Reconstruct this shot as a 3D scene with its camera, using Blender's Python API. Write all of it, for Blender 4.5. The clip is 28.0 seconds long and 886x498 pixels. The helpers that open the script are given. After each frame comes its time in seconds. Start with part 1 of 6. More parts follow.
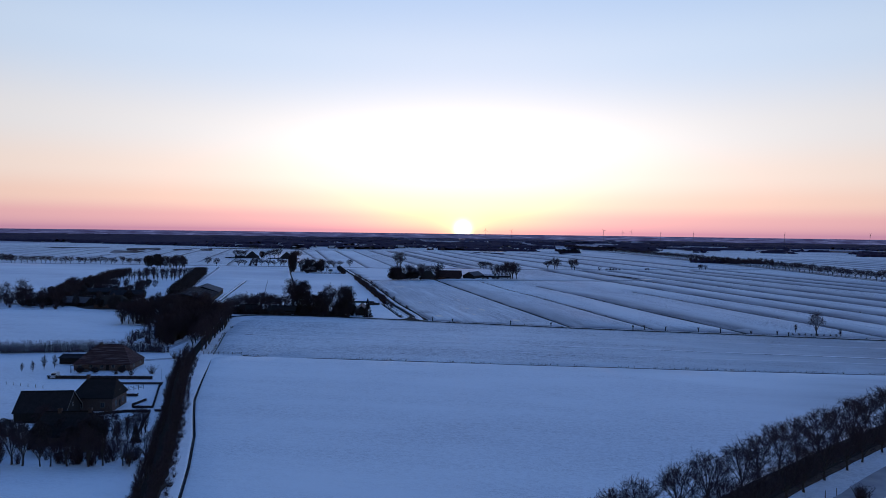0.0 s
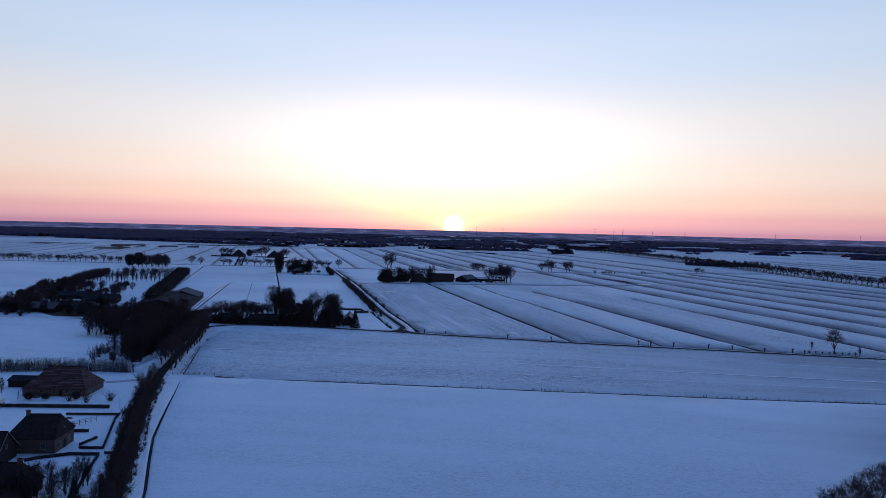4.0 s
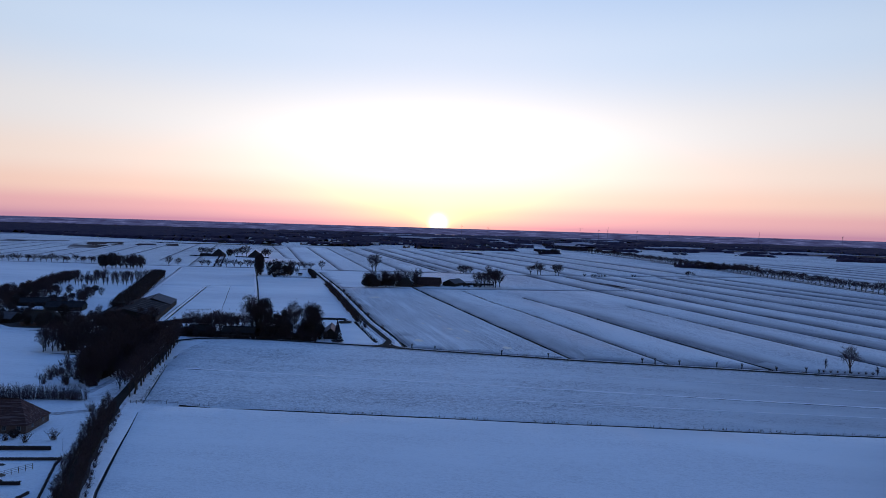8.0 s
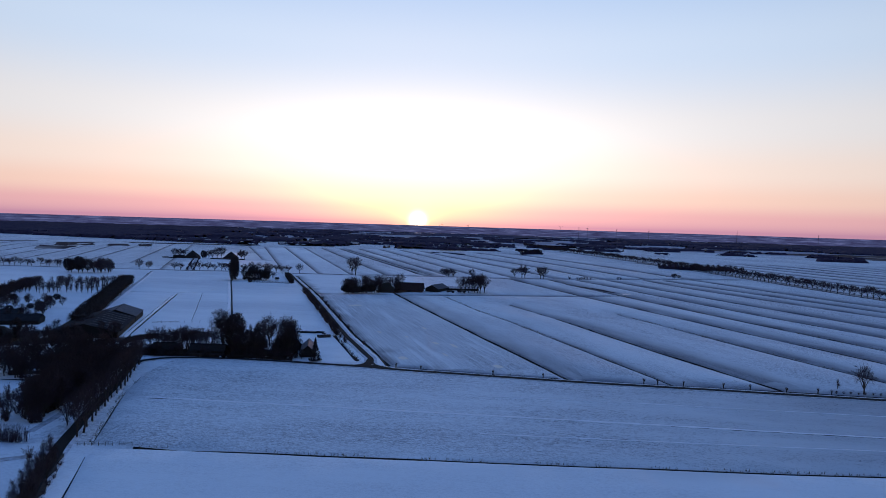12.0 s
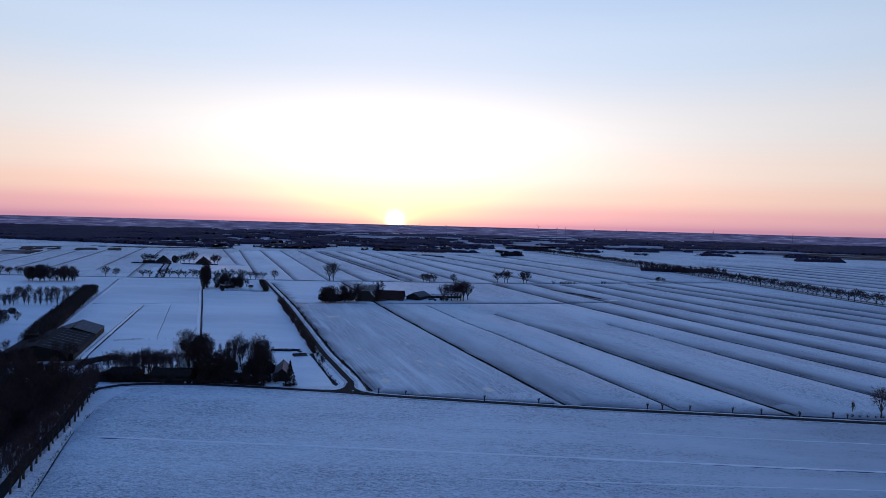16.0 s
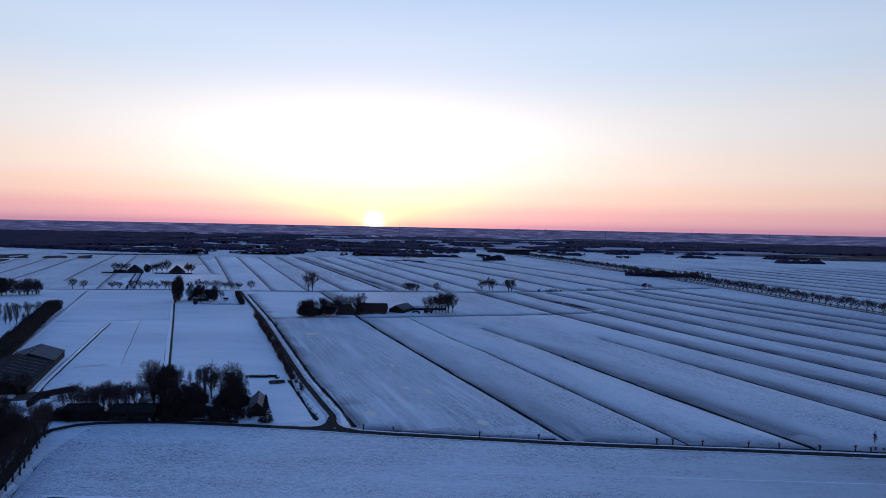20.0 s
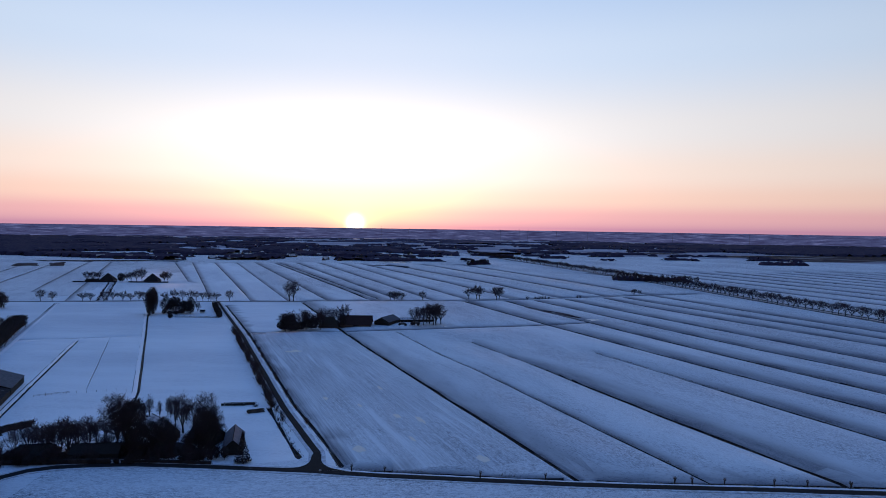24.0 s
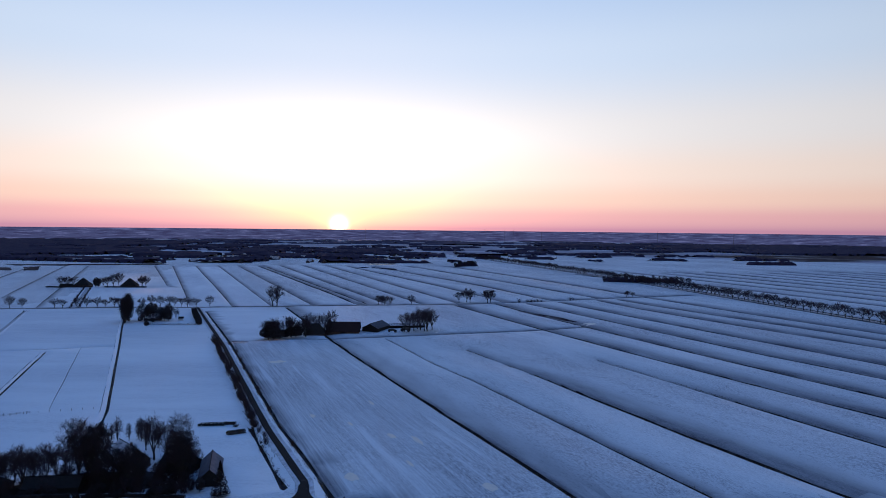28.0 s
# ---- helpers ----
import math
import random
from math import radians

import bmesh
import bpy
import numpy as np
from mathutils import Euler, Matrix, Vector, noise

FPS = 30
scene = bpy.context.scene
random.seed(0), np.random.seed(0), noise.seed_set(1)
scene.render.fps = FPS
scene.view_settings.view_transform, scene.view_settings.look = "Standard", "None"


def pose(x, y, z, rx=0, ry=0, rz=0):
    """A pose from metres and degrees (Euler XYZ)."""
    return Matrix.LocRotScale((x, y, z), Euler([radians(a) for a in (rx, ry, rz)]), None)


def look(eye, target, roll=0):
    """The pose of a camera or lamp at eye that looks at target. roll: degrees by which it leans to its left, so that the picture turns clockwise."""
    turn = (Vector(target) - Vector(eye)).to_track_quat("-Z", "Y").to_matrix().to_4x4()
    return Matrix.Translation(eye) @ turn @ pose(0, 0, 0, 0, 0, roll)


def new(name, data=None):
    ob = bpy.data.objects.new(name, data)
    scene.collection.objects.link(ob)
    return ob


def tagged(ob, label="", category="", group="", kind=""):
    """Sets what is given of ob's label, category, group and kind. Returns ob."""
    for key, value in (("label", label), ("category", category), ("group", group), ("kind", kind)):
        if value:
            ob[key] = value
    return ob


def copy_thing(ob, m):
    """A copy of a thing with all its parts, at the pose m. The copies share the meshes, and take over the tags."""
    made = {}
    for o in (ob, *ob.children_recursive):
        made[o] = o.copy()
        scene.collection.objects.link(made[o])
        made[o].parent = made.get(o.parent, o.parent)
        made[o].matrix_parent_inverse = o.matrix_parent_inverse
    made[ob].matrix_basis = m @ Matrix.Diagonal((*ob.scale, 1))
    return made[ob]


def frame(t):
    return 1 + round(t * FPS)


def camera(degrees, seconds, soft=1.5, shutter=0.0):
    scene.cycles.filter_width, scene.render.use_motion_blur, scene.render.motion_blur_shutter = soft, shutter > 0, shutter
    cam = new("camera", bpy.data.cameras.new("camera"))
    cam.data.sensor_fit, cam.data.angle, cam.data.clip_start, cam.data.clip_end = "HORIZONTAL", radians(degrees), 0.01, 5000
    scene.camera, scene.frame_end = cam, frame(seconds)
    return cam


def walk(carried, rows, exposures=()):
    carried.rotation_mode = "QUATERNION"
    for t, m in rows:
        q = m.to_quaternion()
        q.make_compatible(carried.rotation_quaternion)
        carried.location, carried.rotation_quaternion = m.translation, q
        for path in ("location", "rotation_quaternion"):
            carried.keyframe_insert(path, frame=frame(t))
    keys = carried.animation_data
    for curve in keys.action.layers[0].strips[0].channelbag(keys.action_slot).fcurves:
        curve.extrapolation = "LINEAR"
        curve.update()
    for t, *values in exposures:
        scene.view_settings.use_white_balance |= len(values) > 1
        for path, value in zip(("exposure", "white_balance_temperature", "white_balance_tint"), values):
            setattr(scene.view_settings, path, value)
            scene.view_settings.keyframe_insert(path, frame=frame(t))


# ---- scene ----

from mathutils.bvhtree import BVHTree
from mathutils.geometry import delaunay_2d_cdt

# ---------------------------------------------------------------- camera
cam = camera(66.0, 28.0, soft=0.8)
# seconds, place in metres, heading to the left of the sunset, pitch and roll in degrees
PATH = [
    (0, 22.42, 41.36, 52.43, 1.635, -1.499, 0.753),
    (1, 21.83, 48.13, 53.81, 1.517, -1.586, 0.866),
    (2, 21.28, 54.39, 55.16, 1.333, -1.656, 1.027),
    (3, 20.70, 60.59, 56.39, 1.106, -1.713, 1.193),
    (3.5, 20.40, 63.73, 56.97, 0.980, -1.738, 1.271),
    (5.5, 19.02, 76.60, 59.28, 0.407, -1.833, 1.521),
    (6, 18.64, 79.86, 59.89, 0.247, -1.858, 1.569),
    (7, 17.85, 86.36, 61.19, -0.095, -1.908, 1.647),
    (8, 17.02, 92.82, 62.59, -0.465, -1.960, 1.706),
    (9, 16.19, 99.22, 64.05, -0.862, -2.012, 1.746),
    (10, 15.36, 105.57, 65.54, -1.285, -2.060, 1.769),
    (11, 14.55, 111.90, 67.01, -1.729, -2.102, 1.773),
    (12, 13.76, 118.24, 68.43, -2.189, -2.135, 1.757),
    (12.5, 13.38, 121.42, 69.12, -2.423, -2.147, 1.742),
    (14.5, 11.93, 134.26, 71.81, -3.370, -2.162, 1.634),
    (15, 11.59, 137.49, 72.49, -3.606, -2.157, 1.597),
    (16, 10.92, 143.93, 73.91, -4.072, -2.139, 1.513),
    (17, 10.27, 150.32, 75.47, -4.527, -2.111, 1.420),
    (18, 9.63, 156.63, 77.21, -4.970, -2.075, 1.325),
    (19, 9.00, 162.85, 79.13, -5.399, -2.036, 1.232),
    (20, 8.37, 168.98, 81.18, -5.814, -1.996, 1.145),
    (21, 7.75, 175.09, 83.25, -6.217, -1.958, 1.065),
    (21.5, 7.45, 178.17, 84.24, -6.414, -1.941, 1.028),
    (23.5, 6.24, 191.01, 86.90, -7.176, -1.879, 0.887),
    (24, 5.95, 194.42, 87.25, -7.361, -1.866, 0.850),
    (25, 5.38, 201.49, 87.60, -7.720, -1.839, 0.772),
    (26, 4.82, 208.50, 87.65, -8.065, -1.812, 0.688),
    (27, 4.25, 215.20, 87.60, -8.391, -1.785, 0.613),
    (28, 3.62, 221.30, 87.57, -8.688, -1.765, 0.580),
]


def heading(x, y, z, yaw, pitch, roll):
    a, p = radians(yaw), radians(pitch)
    way = Vector((-math.sin(a) * math.cos(p), math.cos(a) * math.cos(p), math.sin(p)))
    return look((x, y, z), Vector((x, y, z)) + way, roll)


walk(cam, [(t, heading(*r)) for t, *r in PATH])

# ---------------------------------------------------------------- sky and sun
SUN_EL = 0.22
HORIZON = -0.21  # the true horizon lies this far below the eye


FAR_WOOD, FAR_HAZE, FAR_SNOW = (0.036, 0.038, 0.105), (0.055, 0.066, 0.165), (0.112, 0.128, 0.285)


def sky():
    world = bpy.data.worlds.new("winter_sunset")
    scene.world = world
    world.use_nodes = True
    nt = world.node_tree
    nodes, links = nt.nodes, nt.links
    nodes.clear()

    def n(kind, **kw):
        node = nodes.new(kind)
        for k, v in kw.items():
            node.inputs[int(k[1:])].default_value = v
        return node

    def m(op, a, b=0.0, clamp=False):
        node = nodes.new("ShaderNodeMath")
        node.operation, node.use_clamp = op, clamp
        for i, v in enumerate((a, b)):
            if isinstance(v, (int, float)):
                node.inputs[i].default_value = v
            else:
                links.new(v, node.inputs[i])
        return node.outputs[0]

    def scaled(colour, factor):
        node = nodes.new("ShaderNodeVectorMath")
        node.operation = "SCALE"
        if isinstance(colour, tuple):
            node.inputs[0].default_value = colour
        else:
            links.new(colour, node.inputs[0])
        links.new(factor, node.inputs["Scale"])
        return node.outputs[0]

    def added(a, b):
        node = nodes.new("ShaderNodeVectorMath")
        node.operation = "ADD"
        links.new(a, node.inputs[0])
        links.new(b, node.inputs[1])
        return node.outputs[0]

    coord = n("ShaderNodeTexCoord")
    unit = nodes.new("ShaderNodeVectorMath")
    unit.operation = "NORMALIZE"
    links.new(coord.outputs["Generated"], unit.inputs[0])
    sep = n("ShaderNodeSeparateXYZ")
    links.new(unit.outputs[0], sep.inputs[0])
    x, y, z = sep.outputs
    el = m("MULTIPLY", m("ARCSINE", z), 57.2958)
    az = m("MULTIPLY", m("ARCTAN2", x, y), 57.2958)
    ramp = nodes.new("ShaderNodeValToRGB")
    stops = [
        (0.0, (0.55, 0.29, 0.43)),
        (1.0, (0.76, 0.44, 0.50)),
        (2.4, (0.86, 0.62, 0.575)),
        (4.5, (0.86, 0.725, 0.70)),
        (8.0, (0.78, 0.77, 0.82)),
        (14.0, (0.58, 0.71, 0.92)),
        (20.0, (0.44, 0.60, 0.88)),
        (28.0, (0.30, 0.55, 1.05)),
        (42.0, (0.125, 0.34, 1.0)),
        (90.0, (0.055, 0.205, 0.72)),
    ]
    cr = ramp.color_ramp
    cr.interpolation = "EASE"
    while len(cr.elements) < len(stops):
        cr.elements.new(0.5)
    for e, (deg, c) in zip(cr.elements, stops):
        e.position, e.color = math.sqrt(deg / 90), (*c, 1)
    links.new(m("SQRT", m("MULTIPLY", m("MAXIMUM", el, 0.0), 1 / 90)), ramp.inputs[0])
    toward = m("ADD", m("MULTIPLY", m("COSINE", m("MULTIPLY", az, 1 / 57.2958)), 0.5), 0.5)
    fall = m("ADD", m("MULTIPLY", m("POWER", toward, 2.0), 0.80), 0.20)
    base = scaled(ramp.outputs[0], fall)

    def bell(w_az, at_el, w_el):
        a = m("POWER", m("ABSOLUTE", m("MULTIPLY", az, 1 / w_az)), 2.0)
        b = m("POWER", m("ABSOLUTE", m("MULTIPLY", m("SUBTRACT", el, at_el), 1 / w_el)), 2.0)
        return m("EXPONENT", m("MULTIPLY", m("ADD", a, b), -1.0))

    glow = scaled((0.85, 1.0, 1.0), m("MULTIPLY", bell(16.0, 5.8, 4.3), 0.41))
    warm = added(scaled((0.36, 0.38, 0.0), bell(7.0, 1.9, 2.1)), scaled((0.5, 0.36, 0.10), bell(1.7, 0.3, 1.3)))
    # the low sun itself, softened by the haze
    a2 = m("POWER", az, 2.0)
    b2 = m("POWER", m("SUBTRACT", el, SUN_EL), 2.0)
    dist = m("SQRT", m("ADD", a2, b2))
    disc = scaled((1.9, 1.7, 1.3), m("POWER", m("SUBTRACT", 1.0, m("DIVIDE", m("SUBTRACT", dist, 0.42), 0.80), True), 2.6))
    air = n("ShaderNodeTexSky")
    air.sky_type, air.sun_disc = "NISHITA", False
    air.sun_elevation, air.sun_rotation = radians(SUN_EL), 0.0
    air.altitude, air.air_density, air.dust_density = 50, 1.0, 1.0
    back = n("ShaderNodeBackground", i1=1.0)
    total = added(added(base, glow), added(warm, disc))
    total = added(total, scaled(air.outputs[0], m("ADD", 0.05, 0.0)))
    # backdrop plain from the last built woods to the horizon, haze painted in
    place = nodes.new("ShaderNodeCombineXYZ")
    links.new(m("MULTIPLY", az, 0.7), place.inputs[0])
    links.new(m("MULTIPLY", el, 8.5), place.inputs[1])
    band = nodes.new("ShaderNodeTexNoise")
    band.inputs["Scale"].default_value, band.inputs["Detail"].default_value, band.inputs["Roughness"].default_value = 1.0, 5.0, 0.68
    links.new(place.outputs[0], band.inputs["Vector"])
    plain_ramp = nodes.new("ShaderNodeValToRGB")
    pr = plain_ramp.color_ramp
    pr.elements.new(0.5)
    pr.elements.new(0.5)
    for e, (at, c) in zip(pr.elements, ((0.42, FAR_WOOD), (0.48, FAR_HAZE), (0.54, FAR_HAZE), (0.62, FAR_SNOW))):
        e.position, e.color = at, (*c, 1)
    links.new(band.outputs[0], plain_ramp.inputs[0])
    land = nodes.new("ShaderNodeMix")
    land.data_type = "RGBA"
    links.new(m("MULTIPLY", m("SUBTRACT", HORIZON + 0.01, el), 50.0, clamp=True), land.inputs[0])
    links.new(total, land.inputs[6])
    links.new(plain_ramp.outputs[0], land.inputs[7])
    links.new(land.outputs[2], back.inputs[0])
    out = n("ShaderNodeOutputWorld")
    links.new(back.outputs[0], out.inputs[0])


sky()
sun = new("sun", bpy.data.lights.new("sun", "SUN"))
sun.data.energy, sun.data.angle, sun.data.color = 2.0, radians(0.6), (1.0, 0.55, 0.35)
sun.matrix_world = look((0, 3000, 3000 * math.tan(radians(SUN_EL)) + 5), (0, 0, 5))


# ---------------------------------------------------------------- materials
class Nodes:
    """Short ways to write a node material."""

    def __init__(self, name, rough=0.7, metal=0.0, spec=0.3):
        self.mat = bpy.data.materials.new(name)
        self.mat.use_nodes = True
        self.nt = self.mat.node_tree
        self.bsdf = self.nt.nodes["Principled BSDF"]
        self.bsdf.inputs["Roughness"].default_value = rough
        self.bsdf.inputs["Metallic"].default_value = metal
        self.bsdf.inputs["Specular IOR Level"].default_value = spec
        self.geo = self.nt.nodes.new("ShaderNodeNewGeometry")

    def put(self, value, socket):
        if isinstance(value, (int, float)):
            socket.default_value = value
        elif isinstance(value, tuple):
            socket.default_value = (*value, 1) if len(socket.default_value) == 4 else value
        else:
            self.nt.links.new(value, socket)

    def place(self, turn=0.0, scale=(1, 1, 1), local=False):
        """World place (or the thing's own), turned about z by degrees, then scaled."""
        mp = self.nt.nodes.new("ShaderNodeMapping")
        mp.inputs["Rotation"].default_value = (0, 0, radians(turn))
        mp.inputs["Scale"].default_value = scale
        if local:
            tc = self.nt.nodes.new("ShaderNodeTexCoord")
            self.nt.links.new(tc.outputs["Object"], mp.inputs[0])
        else:
            self.nt.links.new(self.geo.outputs["Position"], mp.inputs[0])
        if turn:  # turn first, stretch after
            mp.inputs["Scale"].default_value = (1, 1, 1)
            st = self.nt.nodes.new("ShaderNodeMapping")
            st.inputs["Scale"].default_value = scale
            self.nt.links.new(mp.outputs[0], st.inputs[0])
            return st.outputs[0]
        return mp.outputs[0]

    def noise(self, where, scale, detail=4.0, rough=0.55):
        nz = self.nt.nodes.new("ShaderNodeTexNoise")
        self.put(where, nz.inputs["Vector"])
        nz.inputs["Scale"].default_value, nz.inputs["Detail"].default_value = scale, detail
        nz.inputs["Roughness"].default_value = rough
        return nz.outputs[0]

    def wave(self, where, scale, distortion=1.0, detail=2.0):
        w = self.nt.nodes.new("ShaderNodeTexWave")
        self.put(where, w.inputs["Vector"])
        w.inputs["Scale"].default_value, w.inputs["Distortion"].default_value = scale, distortion
        w.inputs["Detail"].default_value = detail
        return w.outputs["Fac"]

    def step(self, value, low, high, to_low=0.0, to_high=1.0):
        r = self.nt.nodes.new("ShaderNodeMapRange")
        self.put(value, r.inputs[0])
        for i, v in enumerate((low, high, to_low, to_high)):
            r.inputs[i + 1].default_value = v
        return r.outputs[0]

    def math(self, op, a, b=0.0):
        node = self.nt.nodes.new("ShaderNodeMath")
        node.operation = op
        self.put(a, node.inputs[0])
        self.put(b, node.inputs[1])
        return node.outputs[0]

    def mix(self, factor, a, b):
        node = self.nt.nodes.new("ShaderNodeMix")
        node.data_type = "RGBA"
        self.put(factor, node.inputs[0])
        self.put(a, node.inputs[6])
        self.put(b, node.inputs[7])
        return node.outputs[2]

    def random(self):
        return self.nt.nodes.new("ShaderNodeObjectInfo").outputs["Random"]

    def island(self):
        return self.geo.outputs["Random Per Island"]

    def up(self):
        sep = self.nt.nodes.new("ShaderNodeSeparateXYZ")
        self.nt.links.new(self.geo.outputs["Normal"], sep.inputs[0])
        return sep.outputs[2]

    def done(self, colour, bump=None, strength=0.3, distance=0.05, rough=None):
        self.put(colour, self.bsdf.inputs["Base Color"])
        if rough is not None:
            self.put(rough, self.bsdf.inputs["Roughness"])
        if bump is not None:
            b = self.nt.nodes.new("ShaderNodeBump")
            b.inputs["Strength"].default_value, b.inputs["Distance"].default_value = strength, distance
            self.put(bump, b.inputs["Height"])
            self.nt.links.new(b.outputs[0], self.bsdf.inputs["Normal"])
        return self.mat


FIELD_TURN = -14.0  # brings the fields' long sides onto the y axis
SNOW = (0.83, 0.83, 0.85)
# grass showing through the snow, tinted blue as painted shade
GRASS_SHADE = (0.046, 0.047, 0.076)


def snow_material(name, least, most, rows=0.0, turn=FIELD_TURN, bare_shade_mix=0.9, white=1.0, relief=0.6):
    """Thin snow on pasture: blown streaks along the field, grass tips showing through; rows: old stubble rows."""
    k = Nodes(name, 0.75, spec=0.10)
    along_it = k.place(turn, (1.0, 0.22, 1.0))
    flat = k.place()
    big = k.noise(k.place(turn, (1.0, 0.35, 1.0)), 0.011, 3.0)
    streak = k.noise(along_it, 0.09, 5.0, 0.6)
    fine = k.noise(k.place(turn, (1.0, 0.45, 1.0)), 1.7, 5.0, 0.8)
    grain = k.noise(flat, 2.2, 4.0, 0.8)
    cover = k.math("ADD", k.math("MULTIPLY", streak, 0.55), k.math("MULTIPLY", big, 0.65))
    thin = k.step(cover, 0.48, 0.72)
    tufts = k.noise(k.place(turn, (1.0, 0.35, 1.0)), 0.8, 4.0, 0.75)
    rough_grass = k.math("ADD", k.math("MULTIPLY", fine, 0.46), k.math("ADD", k.math("MULTIPLY", grain, 0.34), k.math("MULTIPLY", tufts, 0.20)))
    tips = k.step(rough_grass, 0.45, 0.60)
    # ditch-side mask: bare grass plus the painted shade of banks facing away
    bare_shade = k.nt.nodes.new("ShaderNodeAttribute")
    bare_shade.attribute_name = "bare_shade"
    edge = k.math("MULTIPLY", bare_shade.outputs["Fac"], k.step(streak, 0.30, 0.62, 0.72, 1.12))
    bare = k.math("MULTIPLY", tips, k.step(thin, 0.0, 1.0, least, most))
    bare = k.math("MAXIMUM", bare, k.math("MULTIPLY", k.math("MULTIPLY", edge, bare_shade_mix), k.step(tips, 0.0, 1.0, 0.80, 1.0)))
    if rows:
        line = k.step(k.noise(k.place(turn, (1.0, 0.015, 1.0)), 1.5, 3.0, 0.6), 0.38, 0.66)
        mask = k.step(k.noise(along_it, 0.03, 3.0), 0.30, 0.62, 0.25, 1.0)
        bare = k.math("ADD", bare, k.math("MULTIPLY", k.math("MULTIPLY", line, mask), rows))
        drift = k.noise(k.place(turn, (1.0, 0.035, 1.0)), 0.22, 3.0, 0.6)
        bare = k.math("MULTIPLY", bare, k.step(drift, 0.55, 0.68, 1.0, 0.25))
    white = k.mix(k.step(big, 0.35, 0.7), (0.88 * white, 0.92 * white, 0.93 * white), (0.78 * white, 0.82 * white, 0.85 * white))
    colour = k.mix(bare, white, GRASS_SHADE)
    return k.done(colour, k.math("ADD", k.math("MULTIPLY", fine, 0.6), k.math("MULTIPLY", grain, 0.4)), relief, 0.15)


def distant_material():
    """Far plots of thin snow, stubble and moor, strips varied a little, haze painted in."""
    k = Nodes("far_snow_plots_with_haze", 0.9, spec=0.03)
    plots = k.noise(k.place(0, (0.25, 1.0, 1.0)), 0.012, 3.0, 0.7)
    broad = k.noise(k.place(0, (0.3, 1.0, 1.0)), 0.0022, 2.0)
    c = k.mix(k.step(plots, 0.40, 0.60), (0.30, 0.29, 0.35), (0.58, 0.60, 0.66))
    c = k.mix(k.step(broad, 0.42, 0.62, 0.0, 0.6), c, (0.24, 0.21, 0.25))
    return k.done(c, plots, 0.2, 0.3)


def soil_material(name, a, b, scale, rough=0.9, snow=0.55):
    k = Nodes(name, rough, spec=0.02)
    flat = k.place()
    one = k.noise(flat, scale, 5.0, 0.65)
    two = k.noise(flat, scale * 0.12, 3.0)
    c = k.mix(k.step(one, 0.35, 0.65), a, b)
    c = k.mix(k.step(two, 0.52, 0.68, 0.0, snow), c, SNOW)
    return k.done(c, one, 0.5, 0.06)


def plain(name, a, b, scale=1.5, rough=0.75, metal=0.0, spec=0.15, bump=0.3, local=True, stretch=(1, 1, 1)):
    k = Nodes(name, rough, metal, spec)
    one = k.noise(k.place(0, stretch, local), scale, 5.0, 0.6)
    return k.done(k.mix(k.step(one, 0.3, 0.7), a, b), one, bump, 0.03)


def bark_material(name, a, b):
    k = Nodes(name, 0.9, spec=0.15)
    one = k.noise(k.place(0, (1, 1, 0.3), True), 5.0, 4.0)
    c = k.mix(k.step(one, 0.35, 0.65), a, b)
    c = k.mix(k.step(k.up(), 0.55, 0.95, 0.0, 0.25), c, SNOW)
    return k.done(c, one, 0.6, 0.03)


def twig_material(name, a, b):
    k = Nodes(name, 0.9, spec=0.1)
    return k.done(k.mix(k.island(), a, b))


def roof_material(name, a, b, course=0.34, snow=0.0, streaks=0.0):
    """Tiled roof: courses along the slope, single tiles varied, a little snow left."""
    k = Nodes(name, 0.9, spec=0.03)
    br = k.nt.nodes.new("ShaderNodeTexBrick")
    tc = k.nt.nodes.new("ShaderNodeTexCoord")
    k.nt.links.new(tc.outputs["UV"], br.inputs["Vector"])
    br.inputs["Scale"].default_value = 1.0
    br.inputs["Brick Width"].default_value, br.inputs["Row Height"].default_value = 0.28, course
    br.inputs["Mortar Size"].default_value = 0.03
    br.inputs["Color1"].default_value, br.inputs["Color2"].default_value = (*a, 1), (*b, 1)
    br.inputs["Mortar"].default_value = (a[0] * 0.35, a[1] * 0.35, a[2] * 0.35, 1)
    stain = k.noise(k.place(0, (1, 1, 1), True), 0.6, 5.0)
    c = k.mix(k.step(stain, 0.35, 0.7, 0.0, 0.55), br.outputs[0], (a[0] * 0.6, a[1] * 0.7, a[2] * 0.7))
    if snow:
        c = k.mix(k.step(stain, 0.62 - 0.35 * snow, 0.72 - 0.2 * snow, 0.0, 0.8), c, SNOW)
    if streaks:  # frost left along the courses
        band = k.noise(k.place(0, (0.12, 1.0, 1.6), True), 1.6, 3.0, 0.6)
        c = k.mix(k.step(band, 0.52, 0.66, 0.0, streaks), c, (0.55, 0.50, 0.52))
    return k.done(c, br.outputs["Fac"], 0.5, 0.03)


